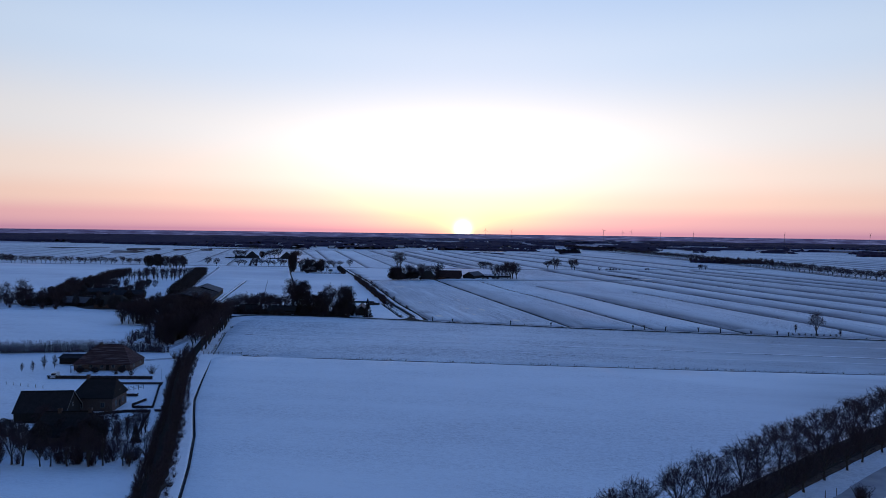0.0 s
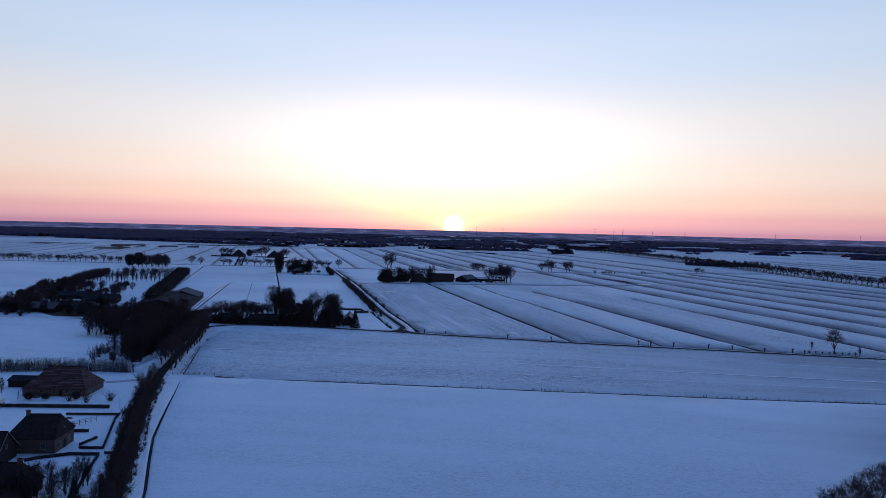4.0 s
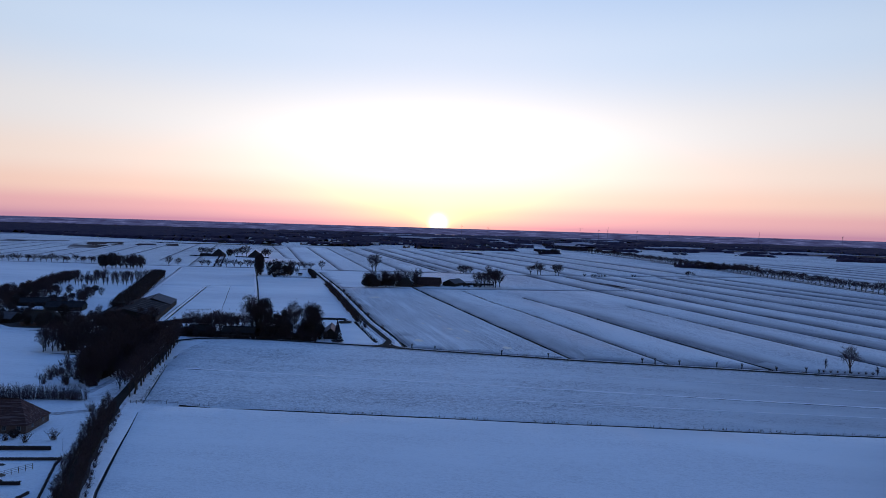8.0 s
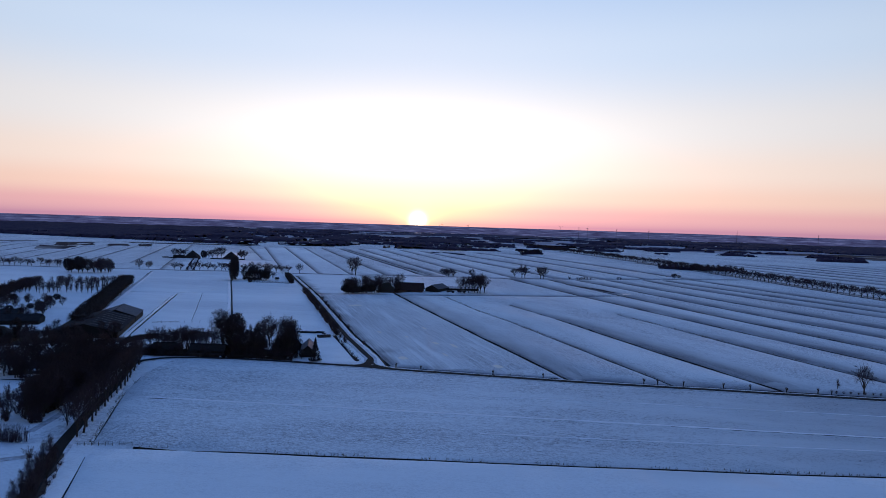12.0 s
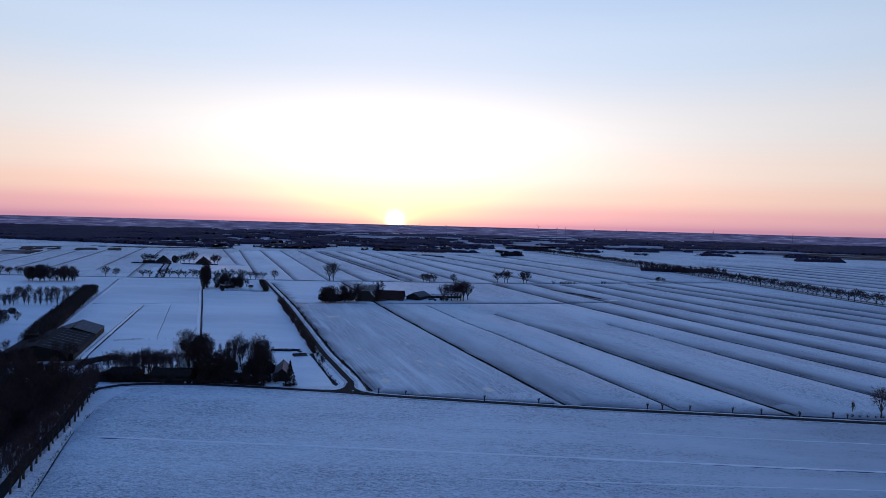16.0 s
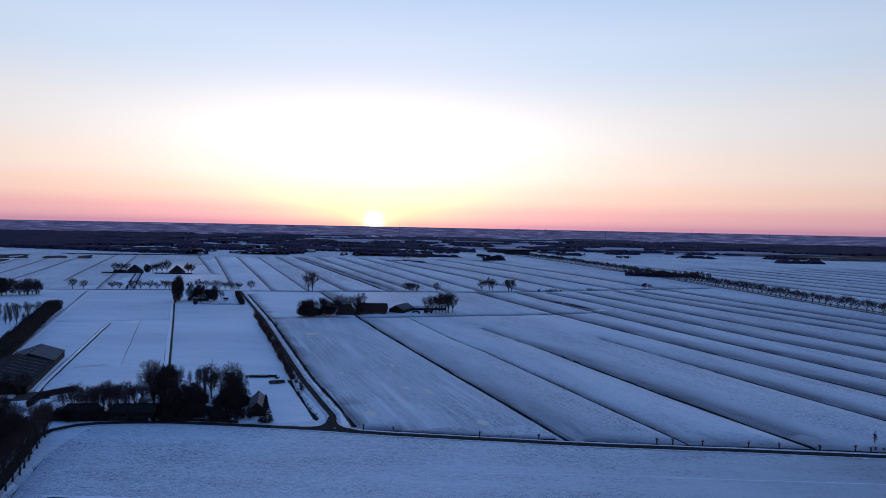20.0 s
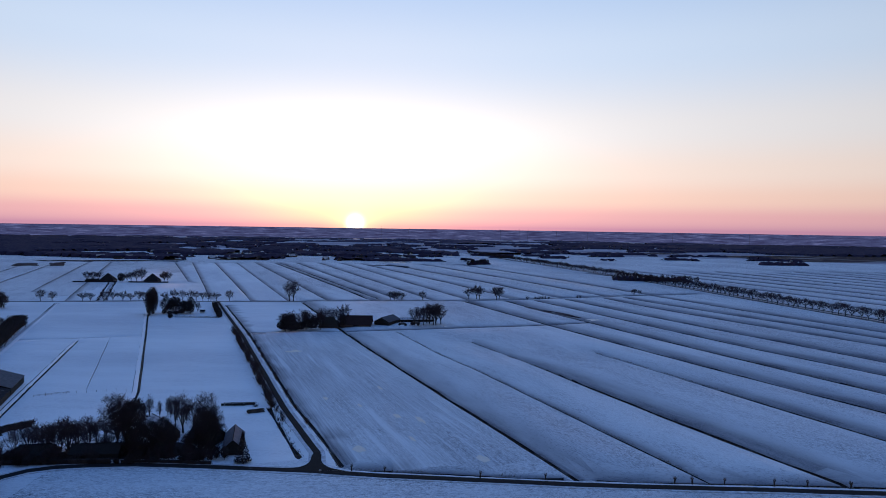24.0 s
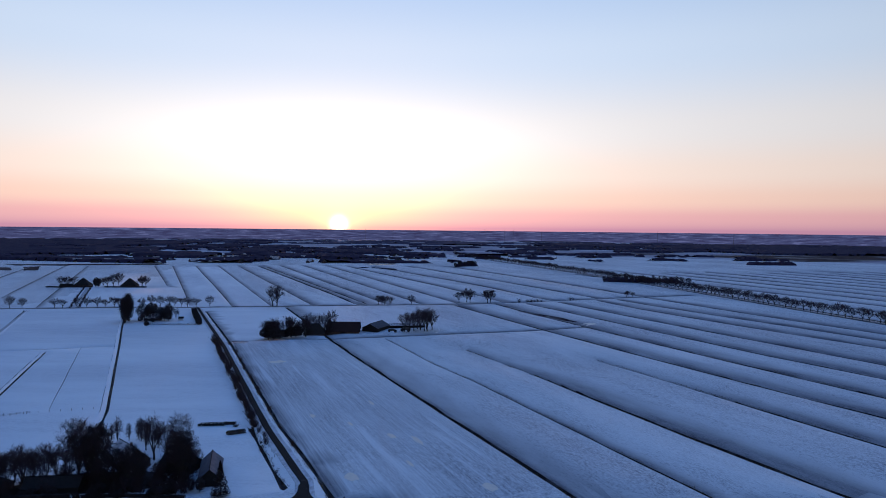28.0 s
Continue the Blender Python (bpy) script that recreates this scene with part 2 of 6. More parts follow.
def brick_material(name, a, b):
    k = Nodes(name, 0.85, spec=0.2)
    br = k.nt.nodes.new("ShaderNodeTexBrick")
    tc = k.nt.nodes.new("ShaderNodeTexCoord")
    k.nt.links.new(tc.outputs["UV"], br.inputs["Vector"])
    br.inputs["Scale"].default_value = 1.0
    br.inputs["Brick Width"].default_value, br.inputs["Row Height"].default_value = 0.21, 0.06
    br.inputs["Mortar Size"].default_value = 0.008
    br.inputs["Color1"].default_value, br.inputs["Color2"].default_value = (*a, 1), (*b, 1)
    br.inputs["Mortar"].default_value = (0.17, 0.155, 0.14, 1)
    stain = k.noise(k.place(0, (1, 1, 1), True), 0.8, 4.0)
    return k.done(k.mix(k.step(stain, 0.4, 0.75, 0.0, 0.4), br.outputs[0], (0.10, 0.08, 0.07)), br.outputs["Fac"], 0.3, 0.01)


def road_material():
    """Dark damp asphalt with snow left between the wheel tracks and blown in from the verge."""
    k = Nodes("damp_asphalt", 0.9, spec=0.03)
    flat = k.place()
    grit = k.noise(flat, 6.0, 4.0, 0.7)
    patch = k.noise(flat, 0.35, 4.0, 0.6)
    c = k.mix(grit, (0.018, 0.017, 0.018), (0.038, 0.036, 0.035))
    c = k.mix(k.step(patch, 0.66, 0.80, 0.0, 0.30), c, (0.5, 0.52, 0.56))
    return k.done(c, grit, 0.3, 0.01, k.step(patch, 0.3, 0.7, 0.75, 0.95))


M = {
    "snow": snow_material("smooth_snow", 0.04, 0.36, 0.0, FIELD_TURN + 112, 0.9, relief=0.3),
    "snow_grass": snow_material("snow_on_rough_pasture", 0.30, 0.90, bare_shade_mix=1.0, white=0.97),
    "snow_pasture": snow_material("snow_on_grazed_pasture", 0.28, 1.0, 0.0, FIELD_TURN + 112, white=0.98),
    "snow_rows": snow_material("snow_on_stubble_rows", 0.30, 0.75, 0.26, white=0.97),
    "snow_far": snow_material("snow_on_far_fields", 0.45, 0.95, bare_shade_mix=1.0, white=0.93),
    "snow_plots": snow_material("snow_on_far_plots", 0.10, 0.45, 0.0, -13.5, 0.95),
    "snow_distant": distant_material(),
    "pond": plain("smooth_pond_ice", (0.10, 0.10, 0.11), (0.16, 0.16, 0.17), 0.05, 0.16, spec=0.6, bump=0.02, local=False),
    "bank": soil_material("ditch_bank_grass", (0.016, 0.015, 0.017), (0.045, 0.040, 0.038), 0.9, snow=0.12),
    "ice": plain("dark_ditch_ice", (0.015, 0.016, 0.02), (0.04, 0.043, 0.05), 0.3, 0.6, spec=0.04, local=False),
    "grey_ice": plain("grey_snow_dusted_ice", (0.25, 0.25, 0.27), (0.38, 0.38, 0.39), 0.25, 0.5, spec=0.2, local=False),
    "verge": soil_material("snowy_verge", (0.74, 0.77, 0.82), (0.40, 0.40, 0.40), 0.5),
    "clean_snow": plain("clean_snow", (0.93, 0.93, 0.94), (0.86, 0.86, 0.88), 0.5, 0.6, local=False),
    "thin_ice": plain("yellowish_meltwater_ice", (0.92, 0.83, 0.70), (0.80, 0.73, 0.63), 0.6, 0.7, spec=0.1, local=False),
    "road": road_material(),
    "track": soil_material("frozen_farm_track", (0.62, 0.65, 0.70), (0.30, 0.29, 0.28), 0.6),
    "heath": soil_material("brown_winter_heath", (0.030, 0.020, 0.024), (0.070, 0.048, 0.050), 0.05, snow=0.3),
    "bark": bark_material("grey_brown_bark", (0.045, 0.038, 0.032), (0.10, 0.085, 0.07)),
    "twig": twig_material("bare_twigs", (0.040, 0.028, 0.033), (0.095, 0.066, 0.070)),
    "twig_red": twig_material("reddish_twigs", (0.06, 0.035, 0.028), (0.12, 0.075, 0.055)),
    "leaf_dark": twig_material("dark_evergreen_leaves", (0.030, 0.026, 0.028), (0.068, 0.055, 0.054)),
    # far woods carry the haze in their base colour: purple-blue, paler further off
    "wood_far": plain("haze_tinted_far_woods", (0.032, 0.026, 0.049), (0.068, 0.053, 0.084), 0.11, 0.95, spec=0.02, local=False),
    "wood_haze": plain("haze_tinted_distant_woods", (0.06, 0.05, 0.08), (0.115, 0.095, 0.135), 0.05, 0.95, spec=0.02, local=False),
    "litter": plain("dark_leaf_litter", (0.045, 0.036, 0.033), (0.11, 0.088, 0.076), 0.9, 0.95, spec=0.05, local=False),
    "reed": twig_material("dead_reed", (0.10, 0.08, 0.05), (0.22, 0.18, 0.12)),
    "roof_red": roof_material("dull_red_roof_tiles", (0.135, 0.075, 0.07), (0.085, 0.05, 0.05), streaks=0.2),
    "roof_rust": roof_material("rusty_barn_roof", (0.085, 0.05, 0.048), (0.055, 0.034, 0.034)),
    "roof_dark": roof_material("anthracite_roof_tiles", (0.055, 0.05, 0.05), (0.035, 0.032, 0.034)),
    "roof_snow": roof_material("snow_covered_roof_tiles", (0.07, 0.06, 0.06), (0.05, 0.045, 0.045), snow=0.95),
    "thatch": plain("dark_reed_thatch", (0.07, 0.06, 0.05), (0.03, 0.026, 0.024), 3.0, 0.95, stretch=(1, 1, 3)),
    "sheet": plain("grey_corrugated_sheet", (0.10, 0.10, 0.11), (0.16, 0.16, 0.17), 0.6, 0.9, spec=0.02),
    "sheet_dark": plain("dark_roof_sheet", (0.022, 0.023, 0.028), (0.04, 0.041, 0.047), 0.5, 0.9, spec=0.02),
    "skylight": plain("pale_skylight_strip", (0.13, 0.14, 0.16), (0.20, 0.21, 0.23), 0.8, 0.7, spec=0.04),
    "brick": brick_material("dark_red_brick", (0.12, 0.065, 0.05), (0.08, 0.045, 0.04)),
    "board": plain("tarred_boards", (0.016, 0.015, 0.015), (0.04, 0.036, 0.034), 2.0, 0.85, stretch=(6, 6, 0.4)),
    "white": plain("white_paint", (0.74, 0.73, 0.70), (0.62, 0.61, 0.59), 2.0, 0.5),
    "glass": plain("window_glass", (0.02, 0.022, 0.025), (0.035, 0.037, 0.04), 1.0, 0.06, spec=0.6, bump=0.02),
    "frame": plain("weathered_window_paint", (0.20, 0.19, 0.18), (0.30, 0.29, 0.27), 2.0, 0.6),
    "wood": plain("weathered_wood", (0.12, 0.095, 0.07), (0.22, 0.18, 0.14), 3.0, 0.85, stretch=(1, 1, 0.2)),
    "glasshouse": plain("greenhouse_panes", (0.08, 0.09, 0.115), (0.15, 0.16, 0.19), 0.7, 0.7, spec=0.04),
    "metal": plain("dull_galvanised_metal", (0.22, 0.23, 0.25), (0.34, 0.35, 0.37), 2.0, 0.45, 0.7),
    "rubber": plain("black_rubber", (0.02, 0.02, 0.02), (0.04, 0.04, 0.04), 3.0, 0.8),
    "hay_wrap": plain("dark_green_plastic_wrap", (0.015, 0.02, 0.02), (0.035, 0.04, 0.04), 1.5, 0.8),
    "clay": plain("frozen_heap_of_earth", (0.06, 0.05, 0.04), (0.14, 0.12, 0.10), 1.2, 0.9),
}


# ---------------------------------------------------------------- building helpers
def mesh_of(name, verts, faces, material):
    me = bpy.data.meshes.new(name)
    me.from_pydata([tuple(v) for v in verts], [], [tuple(f) for f in faces])
    if material:
        me.materials.append(material)
    return me


def solid(name, verts, faces, material, parent=None, label=""):
    ob = new(name, mesh_of(name, verts, faces, material))
    if parent is not None:
        ob.parent = parent
    return tagged(ob, label) if label else ob


def part(name, bm, material, parent, label=""):
    me = bpy.data.meshes.new(name)
    bm.to_mesh(me)
    bm.free()
    me.materials.append(material)
    ob = new(name, me)
    ob.parent = parent
    return tagged(ob, label) if label else ob


def thing(name, m, label, category, group=""):
    ob = new(name)
    ob.empty_display_size = 0.5
    ob.matrix_basis = m
    return tagged(ob, label, category, group)


def box(bm, x0, y0, z0, x1, y1, z1, bevel=0.0):
    made = bmesh.ops.create_cube(bm, size=1.0, matrix=Matrix.LocRotScale(((x0 + x1) / 2, (y0 + y1) / 2, (z0 + z1) / 2), None, (x1 - x0, y1 - y0, z1 - z0)))
    if bevel:
        edges = {e for v in made["verts"] for e in v.link_edges}
        bmesh.ops.bevel(bm, geom=list(edges), offset=bevel, segments=1, affect="EDGES")
    return bm


def boxed(*a, bevel=0.0):
    return box(bmesh.new(), *a, bevel=bevel)


def uv_flat(me):
    """UVs in metres, along and up each face."""
    uv = me.uv_layers.new(name="UVMap")
    for p in me.polygons:
        nrm = p.normal
        side = Vector((-nrm.y, nrm.x, 0))
        side = side.normalized() if side.length > 1e-4 else Vector((1, 0, 0))
        up = nrm.cross(side)
        for li in p.loop_indices:
            co = me.vertices[me.loops[li].vertex_index].co
            uv.data[li].uv = (co.dot(side), co.dot(up))


# ---------------------------------------------------------------- the ground, its ditches and roads
# each ditch: width at the top, depth, its line in metres; where it silts up: from y, to y, what is left
DITCHES = [
    (2.4, 1.1, [(83.6, 420), (77.6, 443), (66.2, 487), (49, 552), (32.2, 617), (15.6, 682), (-0.5, 748), (-52, 972)]),
    (0.9, 0.45, [(129, 411.5), (115.7, 461), (103.8, 509), (92, 557), (79.4, 605), (64.6, 652), (40, 757)], (455, 640, 0.45)),
    (2.8, 1.2, [(175.5, 405), (161.8, 449), (150.5, 490), (140.1, 532), (130, 573), (119.7, 615), (95, 700)], (560, 640, 0.1)),
    (2.2, 1.0, [(243, 399), (230.1, 446), (218.1, 487), (207.5, 528), (197.3, 569), (186.6, 610), (174.5, 652)], (520, 570, 0.25)),
    (2.8, 1.2, [(288, 400), (263.9, 486), (234, 586), (206, 687), (179.8, 787), (155.3, 888), (132.3, 985)]),
    (2.8, 1.2, [(328, 400), (292.9, 526), (268.4, 616), (245.6, 706), (224.2, 796), (203.8, 885), (183.8, 985)]),
    (2.8, 1.2, [(377, 420), (329, 571), (302.7, 655), (281.3, 740), (262.2, 824), (242.5, 909), (219.4, 993)]),
    (2.8, 1.2, [(411, 420), (360, 615), (339.4, 694), (318.6, 774), (298.3, 853), (279.4, 932), (262.6, 1008)]),
    (2.8, 1.2, [(476, 480), (410.5, 674), (386.8, 743), (364.9, 812), (345.6, 880), (329.7, 949), (318, 1018)]),
    (2.8, 1.2, [(500, 500), (438.2, 707), (420.4, 768), (402.3, 828), (383.9, 889), (365.3, 950), (346.3, 1030)]),
    (2.8, 1.1, [(508, 580), (466.6, 739), (450.2, 802), (434.9, 866), (420.7, 929), (407.7, 992), (395.7, 1052)]),
    (3.4, 1.1, [(200, 1014), (150, 1250), (60, 1600), (20, 1760)]),
    (3.4, 1.1, [(262, 1020), (215, 1250), (130, 1560), (80, 1750)]),
    (3.4, 1.1, [(330, 1040), (280, 1280), (200, 1600), (160, 1760)]),
    (3.4, 1.1, [(400, 1060), (355, 1300), (280, 1620), (250, 1760)]),
    (1.6, 0.6, [(-154, 985), (-200, 1170), (-353, 1770)]),
    (1.8, 0.7, [(-111, 990), (-150, 1150), (-305, 1770)]),
    (1.0, 0.4, [(-70, 990), (-259, 1773)]),
    (1.4, 0.5, [(-23, 985), (-217, 1774)]),
    (5.6, 1.3, [(29, 986), (-175, 1776)]),
    (3.6, 1.0, [(40, 986), (-163, 1776)]),
    (1.4, 0.5, [(61, 985), (-126, 1777)]),
    (1.4, 0.5, [(100, 985), (-75, 1777)]),
    (1.4, 0.5, [(140, 1004), (-25, 1777)]),
    (1.6, 0.6, [(-390, 1090), (-568, 1764)]),
    (1.4, 0.5, [(-309, 985), (-523, 1765)]),
    (1.2, 0.5, [(-240, 1250), (-390, 1768)]),
    (1.4, 0.6, [(-176, 520), (-200, 577), (-251, 760), (-310, 965)]),
    (1.2, 0.6, [(-140.4, 490), (-147.4, 508), (-194.6, 722)]),
    (1.6, 0.7, [(-98, 530), (-104, 561), (-149, 727), (-187, 866), (-214, 975)]),
    (0.4, 0.18, [(-131, 564), (-177, 736)]),
    (0.9, 0.35, [(-238, 725), (-195, 733), (-152, 741)]),
    (1.2, 0.5, [(-49, 760), (-80, 752)]),
    (1.0, 0.5, [(-44, 762), (0, 757), (40, 763), (95, 773), (157, 783), (186, 790), (222, 802)]),
    (1.2, 0.6, [(-68, 319), (62, 310), (122, 306.5), (175, 304.5), (300, 300)]),
    (0.8, 0.5, [(-18, 130), (-30, 165), (-37, 188), (-44.6, 210), (-58.7, 246), (-67.4, 275), (-78, 312)]),
    (0.6, 0.4, [(-81, 322), (-93, 368), (-97, 384)]),
    (0.6, 0.4, [(-99, 396), (-101.5, 410)]),
    (1.8, 0.8, [(1.5, 441), (-2, 458), (-11.5, 491), (-22, 527), (-75, 742), (-129, 941)]),
    (1.6, 0.7, [(-14, 452), (-24, 487), (-34, 525)]),
    (1.4, 0.6, [(6, 437.5), (20, 434), (79, 421.5)]),
    (1.4, 0.6, [(90, 419), (160, 408.5), (215, 399), (330, 380)]),
    (1.6, 0.6, [(-128, 984.5), (-63, 985), (29, 984.5), (137, 986)]),
    (2.0, 0.8, [(137, 986), (230, 1008), (360, 1046), (477, 1076)]),
    (1.6, 0.6, [(-700, 984), (-337, 983), (-226, 987)]),
    (3.6, 1.1, [(520, 560), (514, 803), (508, 928), (498, 1156), (486, 1352), (442, 1796), (405, 2144)]),
    (0.5, 0.25, [(-101, 532), (-106.8, 560), (-151.7, 726), (-189.7, 865), (-216.7, 975)]),
    (0.5, 0.25, [(-143.2, 491), (-150.2, 508), (-197.2, 721)]),
    (1.2, 0.5, [(-165, 401), (-143, 398)]),
    (1.2, 0.5, [(-300, 463), (-192, 459)]),
]
for n in range(13):  # the narrow plots of the western fields
    x0 = -430 - 46 * n
    DITCHES.append((2.6, 0.8, [(x0, 992 + 30 * (n % 2)), (x0 - 105, 1400), (x0 - 195, 1740 - 25 * (n % 3))]))
for n in range(15):  # the strips past the tree-lined road
    x0 = 590 + 62 * n
    DITCHES.append((3.4, 1.0, [(x0 + 40, 640), (x0, 880), (x0 - 60, 1180), (x0 - 130, 1500 + 30 * (n % 3))]))


def resample(line, step, wobble=0.0, seed=0):
    rnd = random.Random(seed)
    out = []
    for (ax, ay), (bx, by) in zip(line, line[1:]):
        count = max(1, int(math.hypot(bx - ax, by - ay) / step))
        for i in range(count):
            u = i / count
            out.append((ax + (bx - ax) * u, ay + (by - ay) * u))
    out.append(line[-1])
    return [(x + rnd.uniform(-wobble, wobble), y + rnd.uniform(-wobble, wobble)) for x, y in out]


def offset(line, d):
    out = []
    for i, (x, y) in enumerate(line):
        ax, ay = line[max(0, i - 1)]
        bx, by = line[min(len(line) - 1, i + 1)]
        l = math.hypot(bx - ax, by - ay) or 1.0
        out.append((x + d * (by - ay) / l, y - d * (bx - ax) / l))
    return out


def build_ground():
    pts, edges = [], []
    lines = []
    for i, (width, depth, line, *silt) in enumerate(DITCHES):
        far = line[0][1] > 960 or line[0][0] > 560
        line = resample(line, 40 if far else 14, 0.12, i)
        width *= 0.62 if far else 1.0
        left = np.ones(len(line))
        if silt:
            y0, y1, least = silt[0]
            left = 1 - (1 - least) * np.clip([(y - y0) / (y1 - y0) for _, y in line], 0, 1)
        lines.append((width, depth, line, left))
        if far:
            more = (8, 20, 38)
        else:
            more = () if width < 1.9 and line[0][0] < 100 else (width / 2 + 2.5, width / 2 + 7, 14, 22, 31)
        if line[-1][1] - line[0][1] < 50:
            more = tuple(-q for q in more[:2])
        if not far:  # a level lip on both sides keeps the rims sharp
            more += (-width / 2 - 0.5, width / 2 + 0.5)
        for d in (-width / 2, -width * 0.2, width * 0.2, width / 2, *more):
            o = offset(line, d)
            if abs(d) <= width / 2 + 0.6:
                o = [(x + (q - x) * k2, y + (w - y) * k2) for (x, y), (q, w), k2 in zip(line, o, left)]
            if abs(d) <= width / 2:  # the banks have crumbled unevenly
                taper = [min(1.0, (0.9 if i < 11 else 0.25) + 0.35 * min(j, len(line) - 1 - j)) for j in range(len(line))]
                o = [(x + (q - x) * k2, y + (w - y) * k2) for (x, y), (q, w), k2 in zip(line, o, taper)]
                o = [((x + (q - x) * (0.85 + 0.22 * noise.noise((x * 0.07, y * 0.07, d)))), (y + (w - y) * (0.85 + 0.22 * noise.noise((x * 0.07, y * 0.07, d))))) for (x, y), (q, w) in zip(line, o)]
            k = len(pts)
            pts += o
            edges += [(k + j, k + j + 1) for j in range(len(o) - 1)]
    rnd = random.Random(4)
    for y in range(90, 1100, 12):
        for x in range(-520, 640, 12):
            pts.append((x + rnd.uniform(-4, 4), y + rnd.uniform(-4, 4)))
    ring = 40.0
    while ring < 4860:
        count = 64 if ring > 1500 else 40
        for a in range(count):
            ang = 2 * math.pi * (a + 0.5 * rnd.random()) / count
            x, y = ring * math.cos(ang), 100 + ring * math.sin(ang)
            if not (-525 < x < 645 and 85 < y < 1105):
                pts.append((x, y))
        ring *= 1.12
    for a in range(160):
        ang = 2 * math.pi * a / 160
        pts.append((4880 * math.cos(ang), 100 + 4880 * math.sin(ang)))
    vs, _, fs, *_ = delaunay_2d_cdt([Vector(p) for p in pts], edges, [], 0, 0.02)
    co = np.array([(v.x, v.y) for v in vs])
    tri = np.array(fs)

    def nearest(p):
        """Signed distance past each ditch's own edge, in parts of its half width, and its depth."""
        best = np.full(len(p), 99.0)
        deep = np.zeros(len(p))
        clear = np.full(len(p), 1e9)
        dark_side = np.full(len(p), 1e9)
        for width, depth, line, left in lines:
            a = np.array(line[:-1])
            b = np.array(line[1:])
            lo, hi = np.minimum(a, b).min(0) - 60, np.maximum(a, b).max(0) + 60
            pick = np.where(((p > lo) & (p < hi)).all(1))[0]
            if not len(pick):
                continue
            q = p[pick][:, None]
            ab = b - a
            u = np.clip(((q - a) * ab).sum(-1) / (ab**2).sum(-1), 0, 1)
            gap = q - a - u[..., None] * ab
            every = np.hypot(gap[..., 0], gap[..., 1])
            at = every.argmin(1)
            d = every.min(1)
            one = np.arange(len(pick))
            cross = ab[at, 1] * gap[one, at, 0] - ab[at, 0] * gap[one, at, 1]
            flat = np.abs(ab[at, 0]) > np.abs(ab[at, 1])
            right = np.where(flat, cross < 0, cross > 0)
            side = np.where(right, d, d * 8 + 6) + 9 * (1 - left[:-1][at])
            dark_side[pick] = np.minimum(dark_side[pick], side * (2.6 / max(width, 1.0 if line[0][1] < 960 else 2.6)))
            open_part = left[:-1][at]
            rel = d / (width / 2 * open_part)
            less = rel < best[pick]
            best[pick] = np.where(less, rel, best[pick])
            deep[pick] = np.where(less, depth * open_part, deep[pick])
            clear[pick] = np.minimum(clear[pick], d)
        return best, deep, clear, dark_side

    best, deep, clear, dark_side = nearest(co)
    z = np.zeros(len(co))
    r = np.hypot(co[:, 0], co[:, 1] - 100)
    strips = np.clip((co[:, 0] - 86 + (co[:, 1] - 419) * 0.248) / 8, 0, 1) * (co[:, 1] > 437 - 0.163 * co[:, 0]) * (r < 2000)
    beyond = (co[:, 1] > 985) * (co[:, 0] < 480)
    # rough grass shows through where the field meets the near road
    u = ((co[:, 0] - 168) * 0.77 + (co[:, 1] - 264) * 0.64) / 55
    w = ((co[:, 0] - 168) * 0.64 - (co[:, 1] - 264) * 0.77) / 30
    roadside = 0.62 * np.exp(-(u**2 + w**2)) * (co[:, 1] < 299)
    # eastward fall-off of light, painted into the pasture as darker grass
    dim_east = 0.75 * np.clip((co[:, 0] - 20) / 220, 0, 1) * (co[:, 1] > 306) * (co[:, 1] < 428 - 0.163 * co[:, 0])
    roadside = np.maximum(roadside, dim_east)
    west = (co[:, 0] < 0 - (co[:, 1] - 440) * 0.26) * (co[:, 1] < 985)
    crown = (np.where(co[:, 1] < 312, 0.08, 0.25) + 1.45 * strips) * (1 - np.exp(-np.minimum(clear, 60) / 12.0)) * (r < 2000) * (co[:, 1] < 1790)
    swell = np.array([noise.noise((x * 0.012, y * 0.012, 0.0)) for x, y in co]) * np.where(co[:, 1] < 440, 0.12, 0.35) * (r < 1900) * (co[:, 1] < 1790)
    z = z + crown + np.where(clear > 4, swell, 0.3 * swell)
    z = z - np.where(best < 0.99, deep * np.clip((1.0 - best) / 0.6, 0, 1), 0)
    me = bpy.data.meshes.new("ground")
    me.from_pydata(np.column_stack([co, z]).tolist(), [], tri.tolist())
    # darkens one side of each ditch: bare grass, and bank shade put into colour
    bare = me.attributes.new("bare_shade", "FLOAT", "POINT")
    bare.data.foreach_set("value", np.where(r < 2300, np.maximum(0.95 * np.exp(-(np.maximum(dark_side - 0.8, 0) / (5.0 - 3.2 * west + 9.0 * strips - 4.0 * beyond * strips + 0.5 * beyond * (1 - strips))) ** 1.7) * np.where(co[:, 1] < 300, 0.1, np.where(co[:, 1] < 345, 0.3, 1.0)) * (1 - west), roadside), 0.0).astype(np.float32))
    for m in (M["snow"], M["bank"], M["ice"], M["snow_grass"], M["snow_rows"], M["snow_far"], M["snow_pasture"], M["snow_distant"], M["snow_plots"]):
        me.materials.append(m)
    mid = co[tri].mean(1)
    rel, *_ = nearest(mid)
    index = np.where(rel < 0.32, 2, np.where(rel < 0.95, 1, 0))
    mx, my = mid[:, 0], mid[:, 1]
    east = mx > 83.5 - (my - 419.5) * 0.248
    lane = mx > -2 - (my - 458) * 0.262
    kind = np.zeros(len(mid), int)
    kind = np.where((my > 431 - 0.163 * mx) & east, 3, kind)
    kind = np.where((my > 431 - 0.163 * mx) & (mx > 330 - (my - 568) * 0.22), 5, kind)
    kind = np.where((my > 436) & (my < 757) & lane & ~east, 4, kind)
